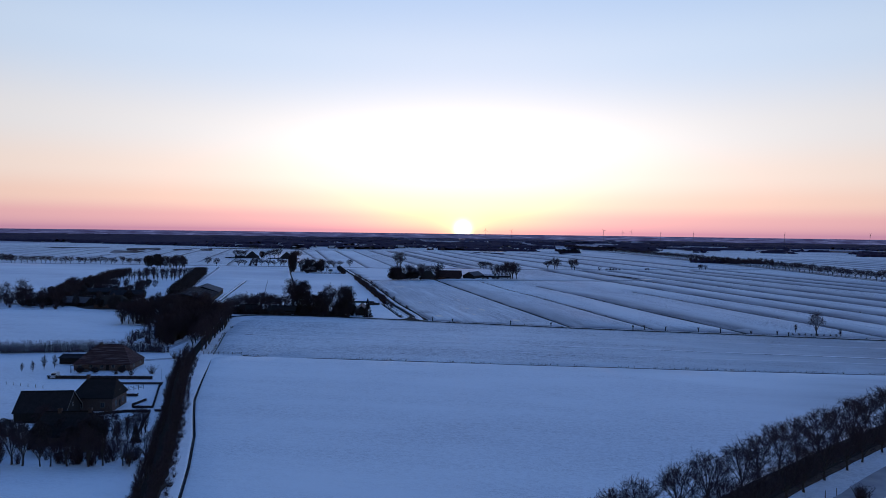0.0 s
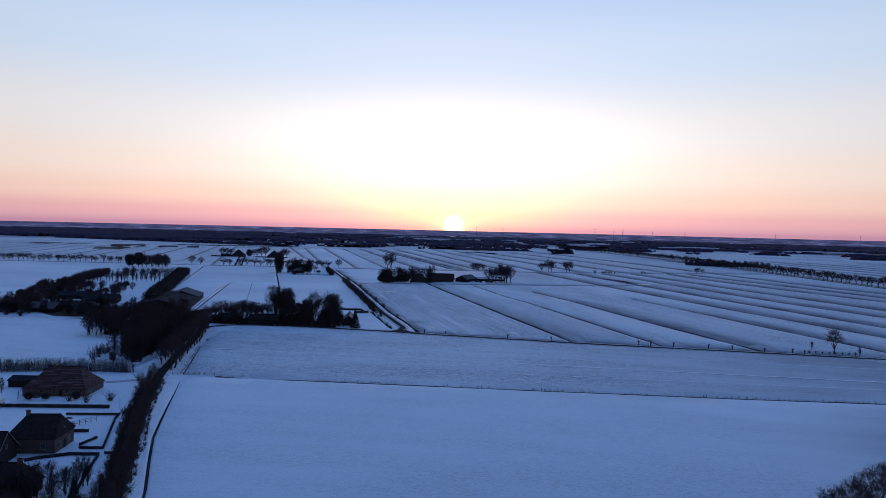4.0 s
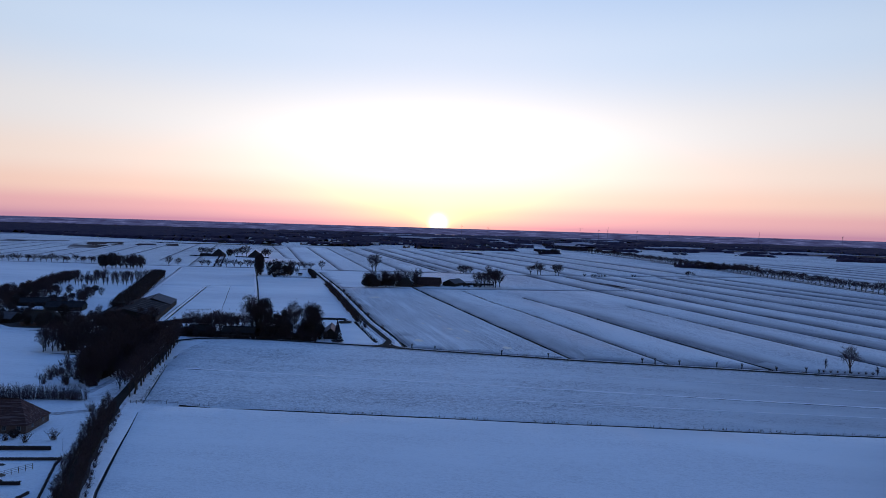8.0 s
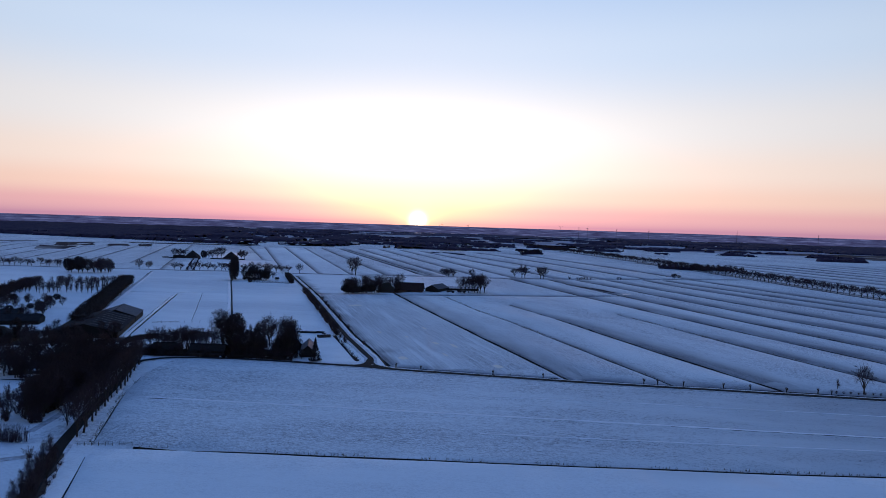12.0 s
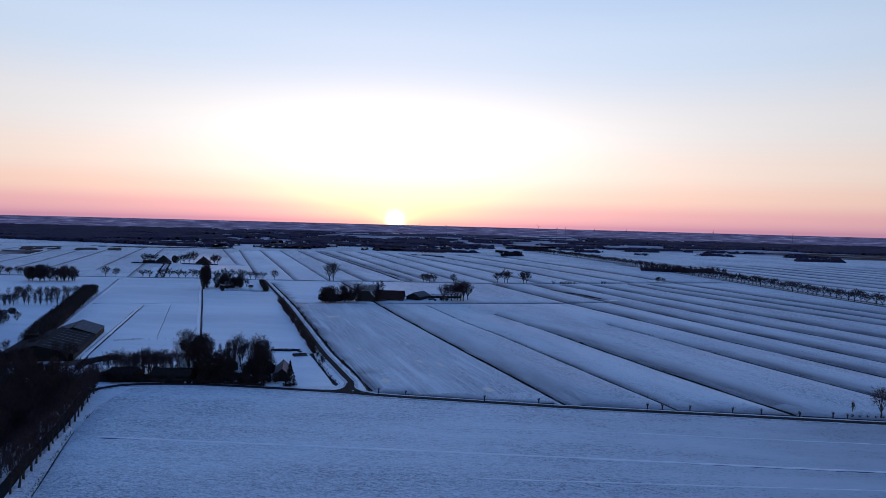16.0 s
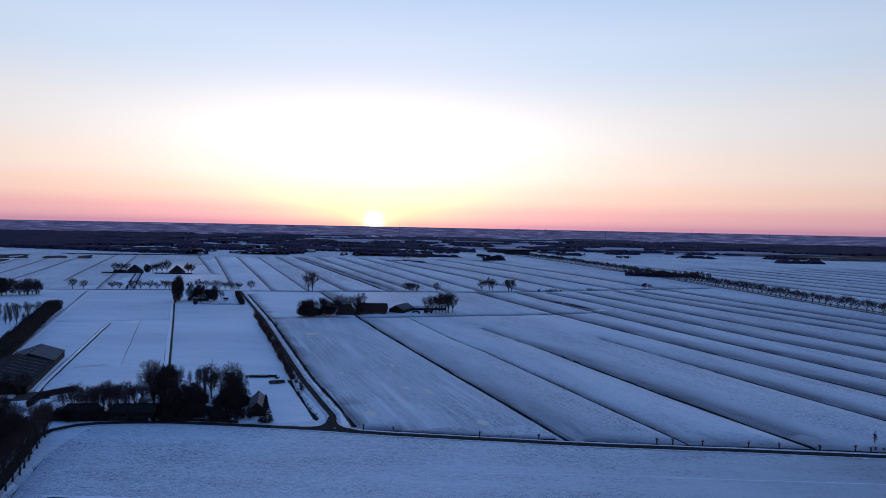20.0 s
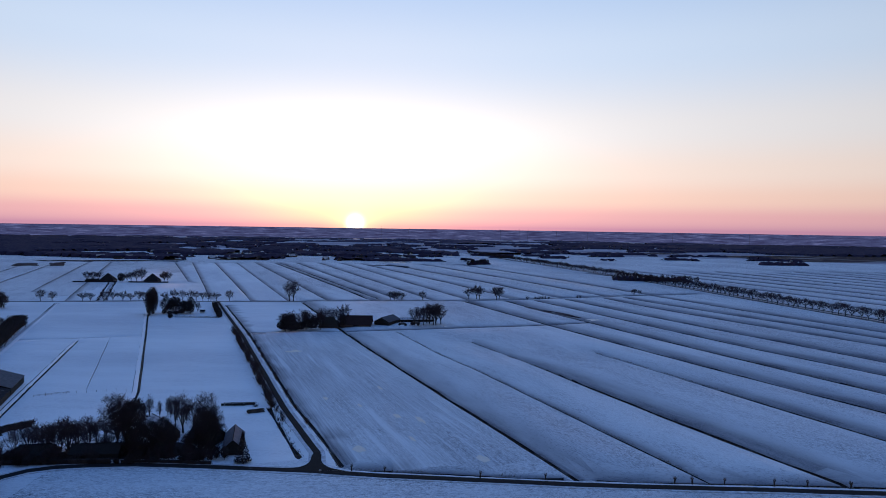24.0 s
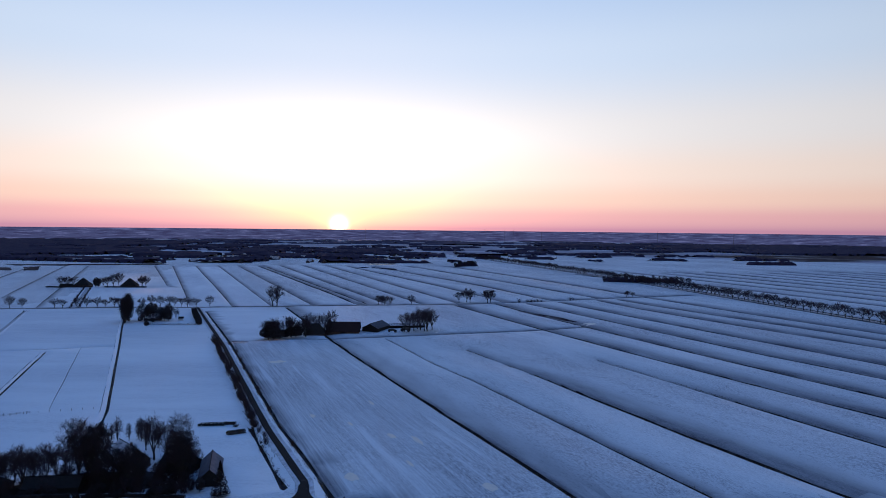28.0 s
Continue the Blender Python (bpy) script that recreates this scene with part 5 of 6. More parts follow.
def house(name, label, category, x, y, turn, L, W, eave, ridge, hip=0.0, wall="brick", roof="roof_dark", windows=(), doors=(), chimneys=(), over=0.35, hip2=None, group="", trim=False):
    z0 = min(height(x + dx, y + dy) for dx in (-L / 3, L / 3) for dy in (-W / 3, W / 3))
    ob = thing(name, pose(x, y, z0, 0, 0, turn), label, category, group)
    hip2 = hip if hip2 is None else hip2
    a, b = L / 2, W / 2
    v = [(-a, -b, -0.4), (a, -b, -0.4), (a, b, -0.4), (-a, b, -0.4), (-a, -b, eave), (a, -b, eave), (a, b, eave), (-a, b, eave)]
    f = [(0, 1, 5, 4), (2, 3, 7, 6), (1, 2, 6, 5), (3, 0, 4, 7), (4, 5, 6, 7)]
    if not hip:
        v.append((-a, 0, ridge - 0.24))
        f.append((4, len(v) - 1, 7))
    if not hip2:
        v.append((a, 0, ridge - 0.24))
        f.append((5, 6, len(v) - 1))
    w = solid("wall", v, f, M[wall], ob)
    uv_flat(w.data)
    rv, rf = roof_shape(L, W, eave + 0.1, ridge, hip, over, 0.22, hip2)
    r = solid("roof", rv, rf, M[roof], ob)
    uv_flat(r.data)
    r0, r1 = (-a + hip if hip else -a - over), (a - hip2 if hip2 else a + over)
    if r1 - r0 > 1:
        bm = bmesh.new()
        bmesh.ops.create_cone(bm, cap_ends=True, segments=8, radius1=0.14, radius2=0.14, depth=r1 - r0, matrix=Matrix.Translation(((r0 + r1) / 2, 0, ridge + 0.02)) @ Matrix.Rotation(radians(90), 4, "Y"))
        part("ridge_cap", bm, M["roof_dark" if roof != "roof_red" else "roof_red"], r)
    if trim:  # pale boards along the gable's edges
        for sy in (-1, 1):
            p, q = Vector((a + over + 0.03, sy * (b + over), eave - 0.15)), Vector((a + over + 0.03, 0, ridge - 0.02))
            bm = bmesh.new()
            d = (q - p).normalized() * 0.001
            vs = [bm.verts.new(t) for t in (p, q, q - Vector((0, 0, 0.18)), p - Vector((0, 0, 0.18)))]
            vs += [bm.verts.new(t.co + Vector((0.06, 0, 0))) for t in vs]
            for k in ((0, 1, 2, 3), (7, 6, 5, 4), (0, 4, 5, 1), (1, 5, 6, 2), (2, 6, 7, 3), (3, 7, 4, 0)):
                bm.faces.new([vs[i] for i in k])
            bmesh.ops.recalc_face_normals(bm, faces=bm.faces)
            part("bargeboard", bm, M["frame"], r, "grey-painted board")
    for cx, cy, ch in chimneys:
        cz = ridge - abs(cy) * (ridge - eave) / b
        bm = boxed(cx - 0.4, cy - 0.35, cz - 0.6, cx + 0.4, cy + 0.35, cz + ch)
        box(bm, cx - 0.47, cy - 0.42, cz + ch - 0.12, cx + 0.47, cy + 0.42, cz + ch)
        c = part("chimney", bm, M["brick"], r)
        uv_flat(c.data)
    for side, u, z, ww, hh in windows:
        window(ob, side, L, W, u, z, ww, hh)
    for side, u, ww, hh in doors:
        spot = {"s": (u, -b, 0), "n": (u, b, 180), "e": (a, u, 90), "w": (-a, u, -90)}[side]
        d = part("door", boxed(-ww / 2, -0.07, -0.1, ww / 2, 0.04, hh, bevel=0.01), M["board"], ob)
        d.matrix_basis = pose(*spot[:2], 0.05, 0, 0, spot[2])
    return ob


def skylights(barn, L, W, eave, ridge, xs, side=-1, run=(0.12, 0.9), width=0.5, name="skylight_strip"):
    """Translucent sheets let into one roof slope, a little proud of it."""
    b = W / 2
    for x in xs:
        p = []
        for u in run:
            p.append((u * b, eave + 0.1 + (ridge - eave) * (1 - u)))
        (y0, z0), (y1, z1) = p
        v = [(x - width / 2, side * y0, z0 + 0.06), (x + width / 2, side * y0, z0 + 0.06), (x + width / 2, side * y1, z1 + 0.06), (x - width / 2, side * y1, z1 + 0.06)]
        v += [(q[0], q[1], q[2] - 0.05) for q in v]
        solid(name, v, [(0, 1, 2, 3), (7, 6, 5, 4), (0, 4, 5, 1), (1, 5, 6, 2), (2, 6, 7, 3), (3, 7, 4, 0)], M["skylight"], barn)


WIN3 = [("s", -4, 1.0, 1.1, 1.4), ("s", 0, 1.0, 1.1, 1.4), ("s", 4, 1.0, 1.1, 1.4)]
# the houses west of the lane
house("farmhouse", "large farmhouse under a dull red tiled hipped roof", "house", -108.5, 291, 4, 20, 13, 2.6, 8.4, 5.5, "brick", "roof_red", WIN3 + [("s", 8, 1.0, 1.1, 1.4), ("s", -8, 1.0, 1.1, 1.4), ("e", -3, 1.0, 1.1, 1.5), ("e", 3, 1.0, 1.1, 1.5)], [("s", 2, 1.0, 2.1)], [(-3, 0, 0.9)], hip2=5.0)
house("shed", "low dark shed beside the farmhouse", "shed", -125, 298, 2, 10, 6, 2.4, 3.3, 0.0, "board", "sheet_dark", (), [("s", 1, 2.4, 2.1)])
house("house", "tall dark brick house with a steep tiled roof", "house", -82.5, 235.5, 5, 11.5, 10, 4.0, 8.4, 2.5, "brick", "roof_dark", [("e", -2.5, 1.0, 1.1, 1.5), ("e", 2.5, 1.0, 1.1, 1.5), ("e", 0, 4.0, 1.0, 1.2), ("s", -3, 1.0, 1.2, 1.5), ("s", 3, 1.0, 1.2, 1.5)], [("e", 0, 1.0, 2.1)], [(-3, 0, 1.0)], hip2=0.8)
house("barn", "dark barn with a steep roof and pale gable trim", "barn", -90, 223, 8, 13, 9.5, 3.0, 7.4, 0.0, "board", "roof_dark", [("e", 0, 3.4, 0.9, 0.9)], [("e", -2, 2.6, 2.4)], trim=True)
house("house", "dark low house hidden behind bare garden trees", "house", -73, 204, 8, 15, 9, 2.7, 7.2, 2.0, "brick", "roof_dark", [("e", -2, 1.0, 1.1, 1.4), ("e", 2, 1.0, 1.1, 1.4)], [], [(-2, 0, 0.8), (5, 0, 0.8)])
# the great barn by the lane's bend: a dark-roofed part and a paler one
GX, GY, GT = -172.5, 522, 103.5
great = house("barn", "huge barn with a dark sheet roof and pale skylight strips", "barn", GX, GY, GT, 60, 34, 3.6, 8.4, 0.0, "board", "sheet_dark", (), [("w", 6, 5, 3.8), ("w", -6, 5, 3.8)], ())
skylights(great, 60, 34, 3.6, 8.4, [-24, -17, -10, -3, 4, 11, 18, 25], -1, width=0.35)
ga = radians(GT)
house("barn", "grey sheet-roofed barn built onto a larger one", "barn", GX + 46 * math.cos(ga) + 5 * math.sin(ga), GY + 46 * math.sin(ga) - 5 * math.cos(ga), GT, 30, 24, 3.8, 8.0, 0.0, "board", "sheet", (), [("e", 0, 5, 3.8)], ())
# the farm in the bend of the lane
house("barn", "long low dark barn behind the hedge", "barn", -88, 459, 0, 17, 8, 2.4, 5.0, 0.0, "board", "roof_dark", (), [("s", 3, 2.6, 2.1)])
house("cottage", "low cottage with a dark roof among shrubs", "house", -109, 458, 4, 15, 8, 2.4, 5.4, 2.0, "brick", "roof_dark", WIN3)
house("farmhouse", "farmhouse with a half snow-covered roof among trees", "house", -72, 482, -52, 15, 10, 3.0, 7.8, 0.0, "brick", "roof_snow", [("e", 0, 3.6, 1.0, 1.2), ("s", 0, 1.0, 1.1, 1.4)], [("s", 3, 1.0, 2.1)], [(3, 0, 0.9)])
house("shed", "dark timber shed with snow on its roof", "shed", -52, 474, -20, 12, 8, 2.6, 5.4, 0.0, "board", "roof_dark")
house("greenhouse", "pale glass-roofed outbuilding at the farm's edge", "greenhouse", -40.0, 466, 97, 20, 7.0, 2.8, 6.0, 0.0, "board", "glasshouse")
plant(DENSE, [(-46.5, 455.5), (-44.0, 452.8), (-41.0, 451.5)], 301, (0.34, 0.5), "dark evergreen shrub before the glass-roofed outbuilding")
house("shed", "small shed with snow on the roof", "shed", -58, 499, 5, 9, 5, 2.2, 3.4, 0.0, "board", "roof_snow")
# the farm in the middle distance
house("farmhouse", "dark thatched farmhouse among bare trees", "house", -15, 783, -5, 17, 13, 2.6, 10, 5.0, "brick", "thatch", WIN3, (), [(0, 0, 0.8)])
house("barn", "broad rust-roofed barn on a snowy yard", "barn", 8, 786, -6, 26, 16, 3.0, 9.2, 0.0, "brick", "roof_rust", (), [("s", 0, 4, 3)], over=0.8)
house("barn", "grey low barn with a sheet roof", "barn", 35, 795, 62, 24, 14, 3.0, 6.6, 0.0, "board", "sheet", (), [("w", 0, 4, 2.8)])
house("shed", "long low shed at the back of the yard", "shed", 62, 806, 4, 30, 7, 2.2, 3.4, 0.0, "board", "roof_snow")
# the pair of pyramid-roofed farms beyond the far lane
for fx in (-352, -290):
    house("farmhouse", "distant farmhouse under a steep pyramid roof", "house", fx, 1246, 0, 20, 18, 2.4, 11.5, 8.6, "brick", "roof_dark", WIN3, (), [(0, 0, 1.0)], group="pyramid farmhouses")
house("shed", "low shed beside the distant farm", "shed", -372, 1240, 0, 16, 8, 2.4, 4.5, 0.0, "board", "roof_dark")
# the garden house at the crossing
house("cottage", "small cottage with a dark roof among evergreens", "house", -164, 880, 10, 13, 9, 2.6, 6.6, 3.0, "brick", "roof_snow", WIN3, (), [(1, 0, 0.8)])
house("shed", "tiny garden shed in the snow", "shed", -140, 878, 0, 4, 3, 2, 3.2, 0.0, "white", "roof_dark")
# houses west, in the trees
house("farmhouse", "farmhouse hidden in a dark grove", "house", -205, 480, 10, 20, 12, 2.8, 8.0, 5.0, "brick", "thatch", WIN3, (), [(0, 0, 0.8)])
house("barn", "low barn with a grey roof in the grove", "barn", -232, 486, -8, 18, 10, 2.6, 6.0, 0.0, "board", "sheet")
house("barn", "low dark barn beside the track", "barn", -225, 540, 14, 22, 14, 2.6, 5.6, 0.0, "board", "sheet_dark")
rnd = random.Random(77)
for i in range(46):
    x, y = rnd.uniform(-620, 180), rnd.uniform(1870, 2350)
    house("house", "tiny far house with a snowy roof between trees" if i % 3 else "tiny far house with a dark roof between trees", "house", x, y, rnd.uniform(0, 180), rnd.uniform(11, 20), rnd.uniform(8, 11), 3, rnd.uniform(6.5, 9), 0.0, rnd.choice(["brick", "white", "brick"]), "roof_snow" if i % 3 else "roof_dark", group="far village houses")

# groves, gardens and hedges
def grove(kinds, corners, count, seed, size=(0.8, 1.1), label=None, joined=False):
    """Trees spread over a four-cornered patch."""
    rnd2 = random.Random(seed)
    pts = []
    (ax, ay), (bx, by), (cx, cy), (dx, dy) = corners
    for _ in range(count):
        u, w = rnd2.random(), rnd2.random()
        px = (ax * (1 - u) + bx * u) * (1 - w) + (dx * (1 - u) + cx * u) * w
        py = (ay * (1 - u) + by * u) * (1 - w) + (dy * (1 - u) + cy * u) * w
        pts.append((px, py))
    if joined:
        return thicket("thicket", label, kinds, pts, seed, size)
    plant(kinds, pts, seed, size, label)


grove(WOODLAND, [(-118, 343), (-108, 345), (-116, 430), (-135, 425)], 46, 201, (0.7, 1.0), "dense stand of bare trees beside the lane", True)
grove(WOODLAND, [(-165, 402), (-138, 400), (-122, 450), (-160, 455)], 58, 202, (0.7, 1.0), "dense stand of bare trees beside the snowy field", True)
grove(WOODLAND, [(-117, 351), (-105, 336), (-112, 400), (-136, 398)], 36, 211, (0.6, 0.9), "dense stand of bare trees by the bend of the drive", True)
grove(SCRUB, [(-119, 350), (-105, 334), (-112, 400), (-138, 398)], 50, 212, (0.8, 1.5), "bare undergrowth of the stand by the drive", True)
grove(WOODLAND, [(-114, 352), (-106, 350), (-114, 440), (-144, 445)], 56, 286, (0.8, 1.05), "tall dense bare trees between lane and field", True)
grove(DENSE, [(-150, 410), (-125, 405), (-125, 445), (-150, 452)], 9, 203, (0.6, 0.85), "dark evergreen in the grove by the lane")
grove(WOODLAND, [(-200, 462), (-150, 455), (-150, 500), (-190, 540)], 30, 204, (0.6, 0.85), "dense bare grove round a hidden farm", True)
grove(DENSE, [(-245, 470), (-195, 464), (-190, 500), (-240, 500)], 16, 205, (0.5, 0.8), "dark evergreen in the grove round a farm")
grove(WOOD_LOW, [(-290, 466), (-235, 470), (-240, 510), (-285, 520)], 40, 213, (0.6, 0.95), "dark bare grove at the edge of a field", True)
grove(SCRUB, [(-290, 466), (-165, 458), (-190, 520), (-280, 520)], 70, 214, (0.9, 1.6), "tangled undergrowth of the farm grove", True)
grove(WOOD_LOW, [(-262, 500), (-240, 500), (-308, 640), (-325, 640)], 50, 215, (0.6, 0.9), "belt of low bare trees between fields", True)
grove(LANE, [(-335, 745), (-265, 770), (-270, 800), (-338, 770)], 30, 216, (0.6, 0.9), "bare trees round a small paddock", True)
grove(WOODLAND, [(-116, 352), (-108, 350), (-115, 428), (-124, 428)], 36, 281, (0.75, 1.0), "dense dark trees close beside the lane", True)
grove(WOOD_LOW, [(-275, 540), (-215, 545), (-245, 640), (-300, 640)], 46, 282, (0.5, 0.8), "dark bare trees round the sheds", True)
grove(BUSH, [(-290, 520), (-215, 530), (-255, 660), (-318, 660)], 22, 283, (0.7, 1.4), "dark bushes and undergrowth round the sheds", True)
grove(BUSH, [(-318, 640), (-300, 630), (-335, 760), (-348, 755)], 16, 284, (0.8, 1.3), "dark undergrowth of the belt between fields", True)
grove(WOOD_LOW, [(-300, 620), (-285, 615), (-330, 760), (-345, 755)], 30, 285, (0.7, 1.0), "dark bare trees of the belt between fields", True)
house("barn", "flat dark-roofed barn among the trees", "barn", -255, 560, 16, 30, 16, 2.6, 5.0, 0.0, "board", "sheet_dark")
grove(BUSH, [(-262, 468), (-238, 470), (-240, 490), (-262, 488)], 14, 206, (0.9, 1.5))
grove(WOOD_LOW, [(-312, 632), (-300, 630), (-335, 760), (-345, 755)], 60, 207, (0.5, 0.8), "belt of bare trees between fields", True)
grove(DENSE, [(-250, 520), (-240, 500), (-300, 630), (-312, 640)], 17, 208, (0.45, 0.65), "belt of dark evergreens between fields", True)
thicket("tree_row", "row of slender bare trees at a field edge", LANE, row((-300, 700), (-262, 790), 24, 3, 209), 209, (0.75, 0.95), "trees")
thicket("thicket", "tangle of bare undergrowth in the grove by the lane", SCRUB, [(-112 - 45 * random.Random(i).random() ** 0.8, 338 + 112 * random.Random(i + 900).random()) for i in range(120) if 338 + 112 * random.Random(i + 900).random() > 400 or random.Random(i).random() < 0.35], 260, (0.9, 1.6))
hedge([(-186, 530), (-206, 590), (-262, 770), (-272, 805)], 8.2, 9.5, "tall dense dark shelter hedge beside the track", 120, 210, 0.33)
hedge([(-200, 313), (-165, 315), (-131, 321), (-108, 323), (-101, 322)], 4.8, 3.4, "row of bare coppiced willows", 26, 211, twiggy=True, material="twig")
hedge([(-119, 270), (-84, 272.5)], 1.1, 0.7, "clipped garden hedge dusted with snow", 40, 212, 0.11)
hedge([(-77.5, 266), (-76.5, 261.4), (-66.8, 235.6), (-72.5, 235.2)], 0.7, 0.45, "low clipped hedge round the lawn", 40, 213, 0.09)
hedge([(-73.7, 237.5), (-72.6, 243.6)], 0.7, 0.45, "short clipped hedge beside the path", 40, 214, 0.09)
hedge([(-82.5, 248.2), (-77.5, 248.6)], 0.9, 0.5, "short clipped hedge by the house", 40, 215, 0.09)
hedge([(-80, 225), (-77.7, 227.2), (-72.1, 230.3), (-65.4, 230.8), (-62.6, 221.5), (-57.5, 206), (-55.5, 200.5)], 0.8, 0.5, "clipped hedge round the front garden", 40, 231, 0.09)
hedge([(-64.5, 232), (-62.5, 232)], 0.7, 0.45, "short clipped hedge at the garden gate", 40, 232, 0.09)
hedge([(-121, 452.5), (-96.6, 451.5), (-80.7, 451)], 1.9, 1.4, "dark garden hedge along the lane", 34, 216)
hedge([(-77, 451), (-65, 450.4), (-44.8, 446.5)], 1.2, 1.0, "low dark hedge along the lane", 30, 217)
hedge([(-137, 474), (-139, 488), (-135.5, 495), (-129, 500.5)], 2.6, 2.2, "thick curved evergreen hedge", 44, 218, 0.28)
hedge([(-160, 847), (-117, 843)], 2.2, 1.4, "hedge of young beeches in front of a garden", 8, 219, twiggy=True, material="twig_red")
hedge([(-118, 848), (-140, 935)], 4.5, 4.0, "tall dark hedge beside the lane", 50, 220, 0.45)
hedge([(-55, 529.5), (-41, 530)], 1.2, 1.0, "low row of clipped bushes in the snow", 24, 221)
# garden trees by the near houses
plant(LANE, row((-86, 185), (-46, 188), 15, 1.2, 222), 222, (0.5, 0.8), "bare garden tree at the field's edge")
plant(SLIM, row((-66, 198), (-57, 212), 8, 2.0, 223), 223, (0.5, 0.75), "slender bare garden tree")
plant(CONIFER, [(-56.5, 204)], 224, (0.5, 0.55))
grove(SCRUB, [(-94, 185), (-47, 188), (-54, 198), (-96, 197)], 64, 225, (0.7, 1.3), "tangle of bare scrub in a garden", True)
plant(SLIM, [(-134.4, 279.5), (-130.7, 280), (-129.7, 285), (-127, 287)], 226, (0.3, 0.5), "small pruned willow in the snow")
plant(SCRUB_RED, [(-88, 281), (-94, 278), (-100, 279), (-85, 307), (-92, 309)], 227, (0.7, 1.1))
plant(BUSH, [(-108, 280), (-113, 279), (-99, 281)], 228, (0.45, 0.6))
plant(DENSE, [(-92, 196), (-86, 194), (-80, 196), (-74, 194), (-68, 197), (-96, 202), (-88, 203), (-64, 200)], 264, (0.45, 0.65), "dark evergreen round the low house")
grove(COPSE, [(-98, 190), (-56, 192), (-60, 212), (-100, 212)], 18, 261, (0.5, 0.75), "dense dark garden trees round a house", True)
plant(SCRUB, [(102.6, 178.6), (103.2, 178.0), (102.0, 177.9)], 290, (0.8, 0.95), "round bare bush beside the tree-lined road")
# trees of the farm in the bend
grove(BUSH, [(-126, 451), (-98, 449.5), (-98, 456), (-126, 458)], 26, 287, (0.5, 0.85), "dense dark shrubs in the farm's front garden", True)
grove(BUSH, [(-96, 451), (-48, 448.5), (-48, 456), (-96, 457)], 30, 288, (0.4, 0.8), "dense dark shrubs along the farm's front", True)
grove(COPSE, [(-124, 452.5), (-100, 450.5), (-100, 456), (-124, 460)], 16, 262, (0.4, 0.62), "dark shrubs along the farm's front hedge", True)
grove(COPSE, [(-72, 449.5), (-46, 447.5), (-46, 452), (-72, 455)], 9, 263, (0.25, 0.42), "low dark shrubs along the lane", True)
plant(IVY, [(-80, 466), (-77, 463), (-84, 468)], 230, (1.1, 1.3))
plant(IVY, [(-66, 461), (-62, 458), (-70, 464), (-73, 459)], 231, (0.62, 0.8), "dark ivy-clad tree before the farmhouse")
plant(IVY, [(-48.5, 462), (-50, 464)], 232, (1.0, 1.12), "tall dark ivy-clad tree beside the greenhouse")
plant(IVY, [(-53, 466), (-56, 460)], 233, (0.5, 0.65), "dark ivy-clad tree between farm buildings")
plant(BIG_BARE, [(-60, 488), (-56, 491), (-64, 486)], 234, (0.95, 1.15), "tall bare tree behind the farm")
plant(COPSE, [(-112, 463), (-108, 466), (-104, 462), (-100, 465), (-110, 470), (-105, 470), (-115, 467), (-99, 470), (-118, 462), (-102, 468), (-107, 461), (-97, 463)], 235, (0.95, 1.2), "bushy bare tree behind the cottage")
plant(LANE, [(-101, 476), (-97, 477), (-94, 475), (-99, 479), (-92, 478)], 236, (0.8, 1.0), "slender bare tree behind the barn")
plant(COPSE, [(-92, 471), (-89, 474), (-95, 470)], 237, (0.9, 1.1), "bare tree beside the dark evergreens")
plant(SLIM, [(-87, 512), (-84, 510), (-80, 511), (-77, 513), (-75, 510), (-71, 505), (-68, 503), (-66, 500), (-70, 498)], 238, (0.6, 1.0), "slender bare tree behind the farm")
plant(CONIFER, [(-34.0, 448.5)], 239, (1.25, 1.27), "conifer with drooping boughs at the farm's corner")
plant(CONIFER, [(-51, 455), (-68, 453)], 240, (0.55, 0.7))
grove(SCRUB, [(-60, 482), (-48, 480), (-48, 488), (-62, 490)], 8, 241, (0.7, 1.1), "bare shrub behind the farmhouse")
plant(SCRUB, along(ROAD_NORTH, 5.5, -7.0, 0.8, 242, 14, 88), 242, (0.35, 0.7))
grove(SCRUB, [(-90, 454), (-44, 451), (-44, 470), (-92, 472)], 60, 270, (0.9, 1.7), "bare shrubs crowding the farmyard", True)
# trees round the middle farm
plant(BUSH, [(-53, 765), (-50, 762), (-46, 761), (-42, 763), (-38, 766), (-33, 768), (-28, 770), (-49, 768)], 272, (1.6, 2.3), "broad dark bush at the farm's edge")
plant(COPSE, [(-52, 768), (-50, 764), (-46, 763), (-42, 765), (-46, 768), (-36, 772), (-30, 772), (-26, 775), (-33, 776)], 243, (1.3, 1.65), "dark bushy tree at the farm's edge")
plant(IVY, [(-22, 778), (-4, 779), (-50, 766), (-45, 765), (-47, 770)], 256, (0.7, 0.8), "dark ivy-clad tree beside a farmhouse")
plant(WOODLAND, [(-34, 772), (-22, 770), (-8, 792), (-14, 795), (-2, 797), (-20, 792)], 244, (1.2, 1.5), "bare tree round the farmhouse")
plant(BIG_BARE, [(66, 786), (72, 790), (77, 785), (82, 791), (70, 795), (78, 797), (63, 792), (58, 784), (75, 787)], 245, (1.05, 1.3), "clump of bare trees at the end of the yard")
plant(BUSH, [(50, 780), (45, 782), (56, 783), (61, 781)], 246, (0.4, 0.7))
